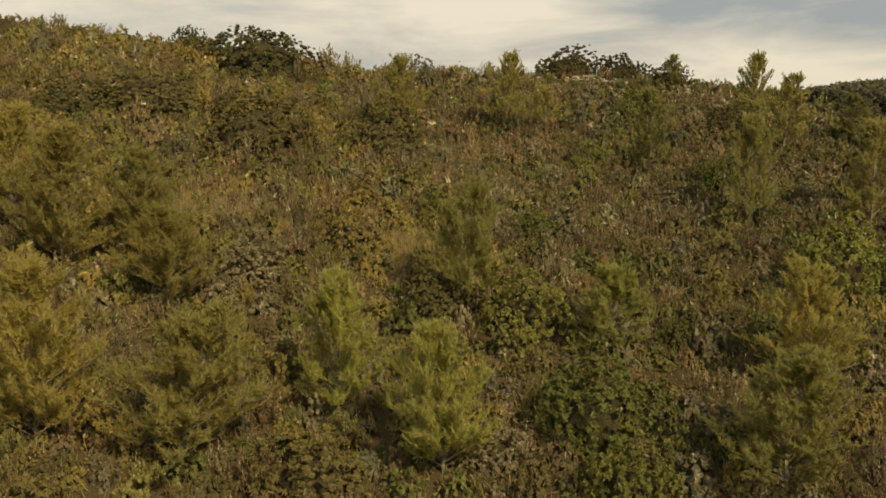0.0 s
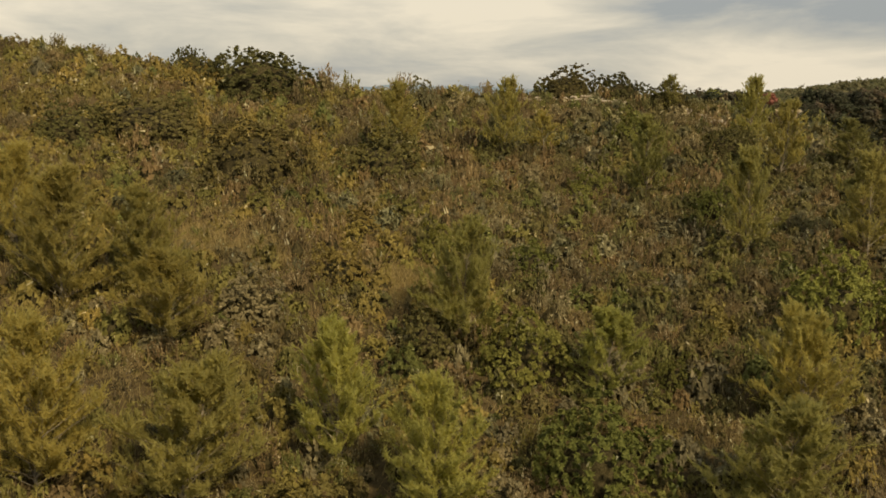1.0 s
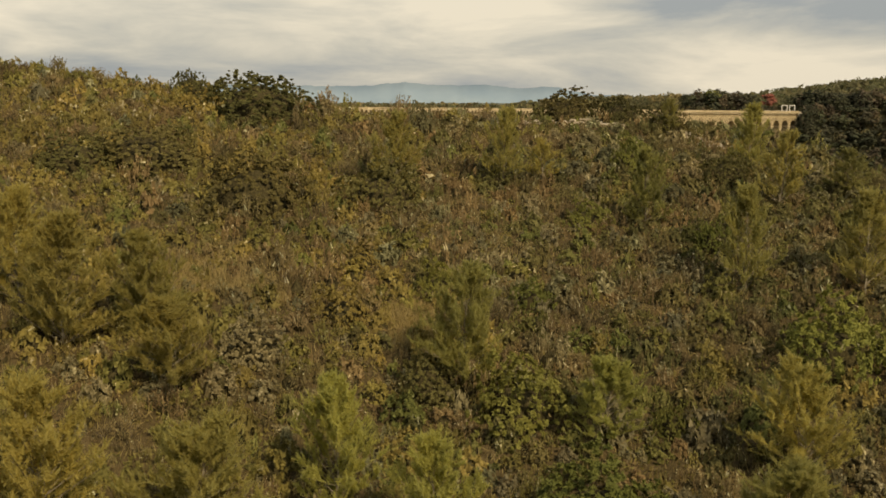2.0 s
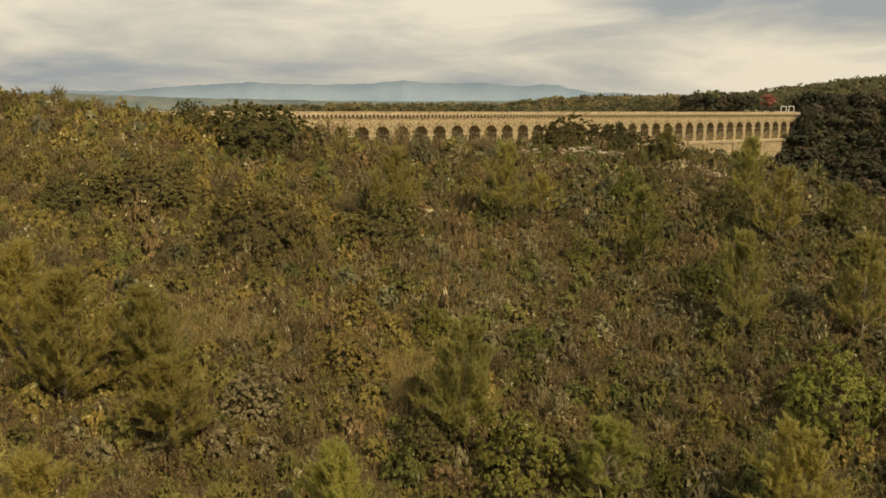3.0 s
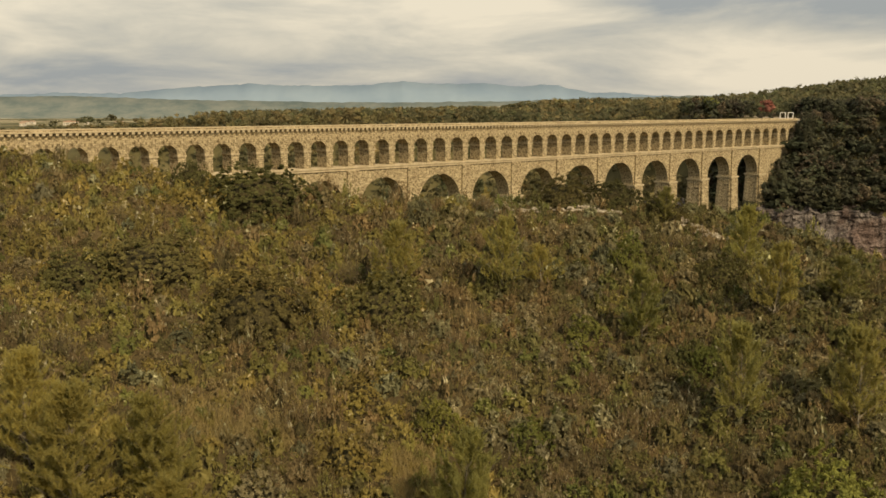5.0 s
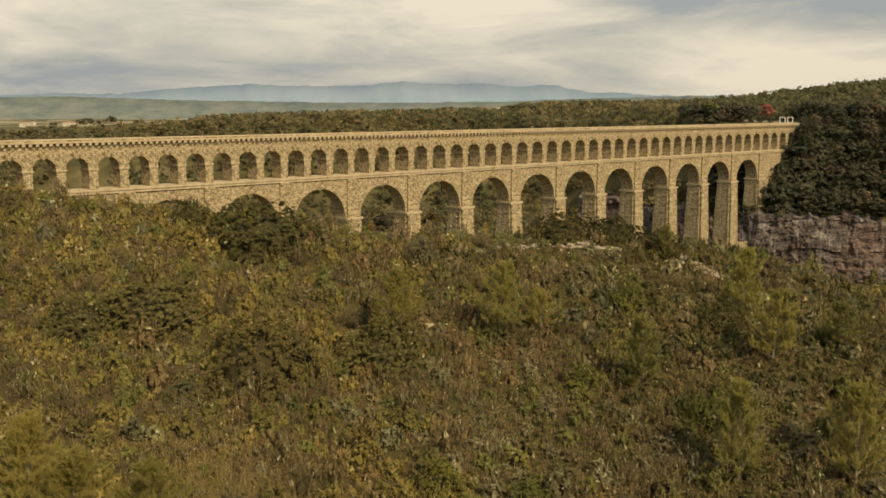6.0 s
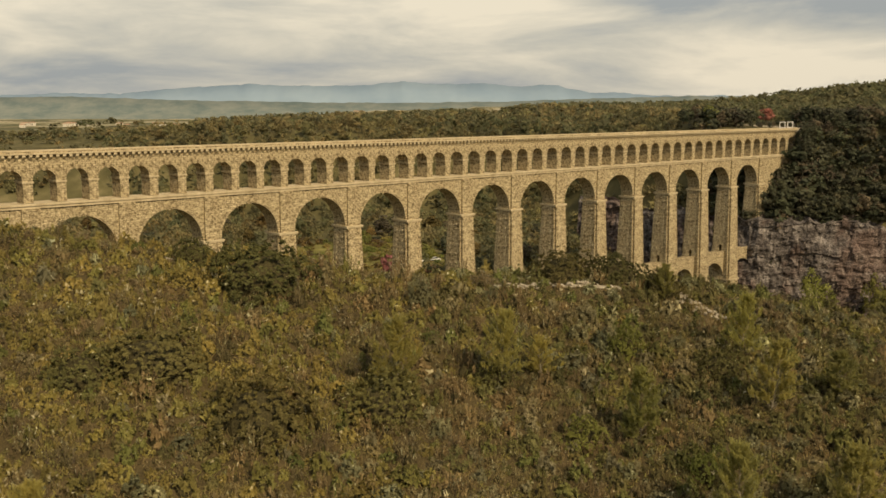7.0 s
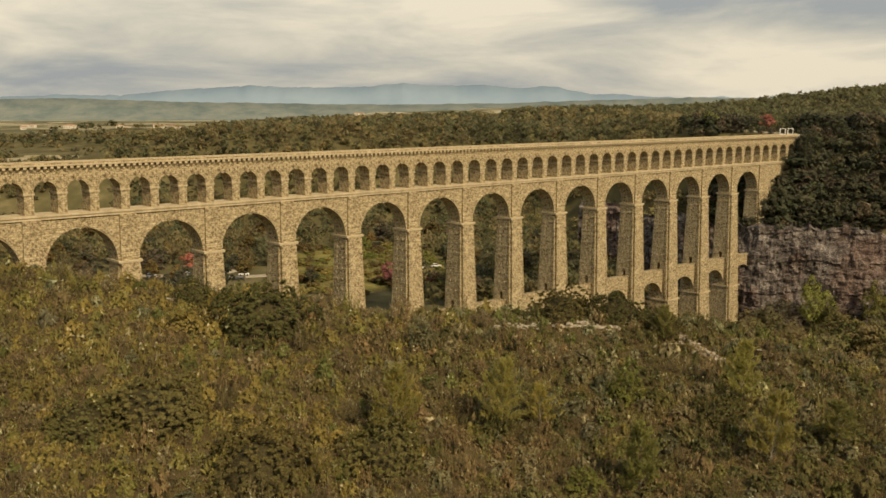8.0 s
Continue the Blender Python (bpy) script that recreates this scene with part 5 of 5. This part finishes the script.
# scrub that clothes the steep bank under its trees
for name, label, mat, share in (("bank_scrub", "dark evergreen scrub on the steep bank", M_PINE, 0), ("bank_undergrowth", "grey-olive undergrowth on the steep bank", M_BANK, 1)):
    cells = []
    for gx in np.arange(112, 255, 3.4):
        for ge in np.arange(1.5, 36, 2.0):
            x, e = gx + (rng.random() - 0.5) * 3, ge + (rng.random() - 0.5) * 2
            y = float(cliff_line(np.array([x]))[0]) + e
            s, o = along_aqueduct(x, y)
            if (rng.random() < 0.5) == bool(share) or x > 0.54 * y or (-1.5 < o < 6.5 and s > 179 and s < 206):
                continue
            h = 2.6 + 2.0 * rng.random()
            if s < 222:
                h = min(h, max(1.0, (float(np.interp(s, (178, 187, 197, 205, 210, 222), (54, 68, 74, 79, 87, 88))) if o < 0 else 80.0) - ground_at(x, y)))
            cells.append((x, y, h, 3.6 + 2.2 * rng.random(), wood_protos[rng.integers(0, 6)]))
    for i in range(130):
        s, o = 163 + 30 * rng.random(), -15 + 25 * rng.random()
        x, y = -0.80 + 0.7412 * s - 0.6712 * o, 278.10 + 0.6712 * s + 0.7412 * o
        if y > float(cliff_line(np.array([x]))[0]) and not (-1.5 < o < 6.5 and s > 179):
            cells.append((x, y, 1.8 + 1.2 * rng.random(), 3.0 + 1.5 * rng.random(), wood_protos[rng.integers(0, 6)]))
    woods(name, label, mat, cells)


def ridge(name, label, material, y, profile, foot, rough):
    xs = np.linspace(-3400, 3400, 520)
    top = np.interp(xs, [p[0] for p in profile], [p[1] for p in profile])
    verts, faces = [], []
    for i, (x, z) in enumerate(zip(xs, top)):
        z += rough * (noise.noise(Vector((x * 0.006, y, 0))) + 0.7 * noise.noise(Vector((x * 0.02, y, 5))) + 0.4 * noise.noise(Vector((x * 0.06, y, 8))))
        verts += [(x, y - 260, foot), (x, y - 90, foot + (z - foot) * 0.6 + rough * noise.noise(Vector((x * 0.01, 9, y)))), (x, y, z), (x, y + 160, foot)]
    for i in range(len(xs) - 1):
        for j in range(3):
            faces.append((4 * i + j, 4 * i + 4 + j, 4 * i + 5 + j, 4 * i + 1 + j))
    tagged(new(name, mesh_from(name, verts, faces, material, flat=False)), label, "hills", kind="structure")


far_y = 4450
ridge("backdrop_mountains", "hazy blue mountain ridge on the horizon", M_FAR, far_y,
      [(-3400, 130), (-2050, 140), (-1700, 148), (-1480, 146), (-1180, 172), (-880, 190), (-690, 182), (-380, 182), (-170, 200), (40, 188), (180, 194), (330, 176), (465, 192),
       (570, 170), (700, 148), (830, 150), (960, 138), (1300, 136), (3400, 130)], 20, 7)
ridge("backdrop_foothills", "low foothills before the mountains, painted in hazy blue-green", M_FAR_NEARER, 3600,
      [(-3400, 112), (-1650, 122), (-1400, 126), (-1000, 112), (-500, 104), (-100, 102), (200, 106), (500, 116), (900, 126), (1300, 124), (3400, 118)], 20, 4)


# ---------------------------------------------------------------- the valley behind the arches
def sheet(name, label, category, outline, material, lift, seed):
    """A patch of ground cover with a wandering edge."""
    cx, cy = np.mean([p[0] for p in outline]), np.mean([p[1] for p in outline])
    ring_ = []
    for (ax, ay), (bx, by) in zip(outline, outline[1:] + outline[:1]):
        for i in range(8):
            t = i / 8
            x, y = ax + (bx - ax) * t, ay + (by - ay) * t
            k_ = 1 + 0.08 * noise.noise(Vector((x * 0.12, y * 0.12, seed)))
            ring_.append((cx + (x - cx) * k_, cy + (y - cy) * k_))
    verts, faces, n_ = [], [], len(ring_)
    for j in range(9):
        for x, y in ring_:
            vx, vy = cx + (x - cx) * j / 8, cy + (y - cy) * j / 8
            verts.append((vx, vy, ground_at(vx, vy) + lift * (0.1 if j == 8 else 1)))
    for j in range(8):
        for i in range(n_):
            q = (i + 1) % n_
            faces.append((j * n_ + i, (j + 1) * n_ + i, (j + 1) * n_ + q, j * n_ + q))
    return tagged(new(name, mesh_from(name, verts, faces, material, flat=False)), label, category, kind="structure")


sheet("meadow", "yellow-green grass meadow behind the piers", "meadow", [(-66, 366), (-30, 346), (0, 368), (2, 420), (-14, 452), (-46, 458), (-76, 440)], M_MEADOW, 0.5, 1)
sheet("field", "yellow-green field beyond the aqueduct", "field", [(-345, 640), (-250, 640), (-262, 720), (-380, 725)], M_FIELD, 0.5, 4)
sheet("field", "pale stubble field in the far valley", "field", [(-480, 850), (-350, 860), (-372, 1010), (-540, 1010)], M_STUBBLE, 0.8, 3)
sheet("field", "pale stubble field in the far valley", "field", [(-340, 780), (-288, 780), (-296, 830), (-356, 830)], M_STUBBLE, 0.8, 6)
strip("road", "pale gravel road on the valley floor", [(-150, 378), (-118, 384), (-92, 376), (-72, 383), (-62, 392)], 5.5, M_GRAVEL, 0.7, "road")
strip("road", "pale gravel road on the valley floor", [(-132, 352), (-110, 362), (-96, 378), (-88, 398)], 5.0, M_GRAVEL, 0.75, "road")
strip("road", "pale track behind the end of the aqueduct", [(139, 452), (147, 440), (154, 430), (158, 421)], 3.5, M_GRAVEL, 0.5, "road")
strip("road", "pale track up through the far fields", [(-272, 640), (-262, 700), (-282, 770), (-330, 880)], 5, M_GRAVEL, 1.2, "road")

k = Mat("car_glass", 0.12, 0.5)
k.color((0.02, 0.024, 0.028))
M_CARGLASS = k.m
k = Mat("tyre_rubber", 0.85, 0.2)
k.color(k.ramp(k.noise(9, 3), (0.3, (0.018, 0.018, 0.018)), (0.7, (0.035, 0.034, 0.033))))
M_TYRE = k.m


def car_paint(name, c):
    k = Mat(name, 0.35, 0.5)
    k.color(k.ramp(k.noise(2.5, 3), (0.3, tuple(0.85 * v for v in c)), (0.7, c)))
    return k.m


def car(label, paint):
    root = tagged(new("parked_car"), label, "car")
    b = bmesh.new()
    prof = [(-2.1, 0.35), (2.1, 0.35), (2.15, 0.75), (1.2, 0.95), (0.6, 1.0), (-2.0, 0.98), (-2.15, 0.7)]
    add_prism(b, [(x, -0.85, z) for x, z in prof], [(x, 0.85, z) for x, z in prof])
    bmesh.ops.recalc_face_normals(b, faces=b.faces)
    part("body", b, paint, root)
    b = bmesh.new()
    add_prism(b, ring(-0.45, 1.5, -0.78, 0.78, 1.0), ring(-0.5, 1.05, -0.62, 0.62, 1.42))
    part("glazing", b, M_CARGLASS, root, "dark car windows")
    b = bmesh.new()
    add_prism(b, ring(-0.5, 1.06, -0.63, 0.63, 1.42), ring(-0.5, 0.98, -0.56, 0.56, 1.5))
    part("roof", b, paint, root)
    for x in (-1.35, 1.35):
        for y in (-0.8, 0.8):
            b = bmesh.new()
            bmesh.ops.create_cone(b, cap_ends=True, segments=14, radius1=0.34, radius2=0.34, depth=0.24, matrix=Matrix.Translation((x, y, 0.34)) @ Matrix.Rotation(math.pi / 2, 4, "X"))
            part("wheel", b, M_TYRE, root)
    return root


for label, c, x, y, a in (("white car parked on the valley road", (0.75, 0.75, 0.73), -3.0, 401, 20), ("white car parked on the valley road", (0.78, 0.77, 0.74), -9.5, 396, 35),
                          ("silver car parked by the valley road", (0.5, 0.51, 0.52), -102, 381, -15), ("white car parked on the valley road", (0.76, 0.76, 0.74), -80, 381, 10),
                          ("pale grey car parked on the valley road", (0.6, 0.6, 0.6), -116, 377, 15)):
    ob = car(label, car_paint("car_paint", c))
    ob.matrix_world = Matrix.Translation((x, y, ground_at(x, y) + 0.7)) @ Matrix.Rotation(radians(a), 4, "Z")


def gate_frame():
    """A white metal frame of two posts and two rails at the end of the channel, turned to face the camera."""
    root = tagged(new("gate_frame"), "white metal gate frame at the end of the aqueduct", "gate")
    for x in (-1.25, 1.25):
        b = bmesh.new(); add_box(b, x - 0.14, x + 0.14, -0.14, 0.14, 0, 3.3); part("post", b, M_WHITE, root)
    for z in (0.35, 3.05):
        b = bmesh.new(); add_box(b, -1.11, 1.11, -0.1, 0.1, z, z + 0.25); part("rail", b, M_WHITE, root)
    return root


g = gate_frame()
g.matrix_world = AQ @ Matrix.Translation((199.0, 2.5, 81.7)) @ Matrix.Rotation(radians(-42), 4, "Z") @ Matrix.Scale(0.88, 4)
copy_thing(g, AQ @ Matrix.Translation((205.6, 2.5, 81.7)) @ Matrix.Rotation(radians(-42), 4, "Z"))


def far_house(label, wall, seed):
    r = random.Random(seed)
    root = tagged(new("far_house"), label, "house", "houses of the far village")
    w, d, h = 5 + 4 * r.random(), 5.0, 5 + 2.5 * r.random()
    b = bmesh.new(); add_box(b, -w, w, -d, d, 0, h); part("wall", b, wall, root)
    b = bmesh.new()
    add_prism(b, [(-w - 0.4, -d - 0.4, h), (w + 0.4, -d - 0.4, h), (w + 0.4, d + 0.4, h), (-w - 0.4, d + 0.4, h)], [(-w - 0.4, -0.1, h + 2.2), (w + 0.4, -0.1, h + 2.2), (w + 0.4, 0.1, h + 2.2), (-w - 0.4, 0.1, h + 2.2)])
    part("roof", b, M_TILE, root, "pinkish tiled roof")
    for i in range(3):
        x = -w + (i + 0.5) * 2 * w / 3
        b = bmesh.new(); add_box(b, x - 0.6, x + 0.6, -d - 0.05, -d + 0.1, h * 0.35, h * 0.7); part("window", b, M_CARGLASS, root)
    return root


k = Mat("clay_tiles", 0.9, 0.15)
k.color(k.ramp(k.noise(3, 3), (0.3, (0.28, 0.17, 0.11)), (0.7, (0.42, 0.28, 0.19))))
M_TILE = k.m
k = Mat("pale_render", 0.9, 0.15)
k.color(k.ramp(k.noise(1.5, 4), (0.3, (0.52, 0.47, 0.38)), (0.7, (0.72, 0.66, 0.55))))
M_RENDER = k.m
houses = [far_house("small pale house with a tiled roof", M_RENDER, i) for i in range(3)]
rnd = random.Random(5)
spots = [(-150 + 130 * rnd.random() - 190, 2250 + 300 * rnd.random()) for _ in range(16)] + [(-1000 + 420 * rnd.random(), 2150 + 250 * rnd.random()) for _ in range(16)]
for i, (x, y) in enumerate(spots):
    m = Matrix.Translation((x, y, ground_at(x, y) - 0.3)) @ Matrix.Rotation(rnd.random() * 0.8 - 0.4, 4, "Z")
    if i < 3:
        houses[i].matrix_world = m
    else:
        copy_thing(houses[i % 3], m)
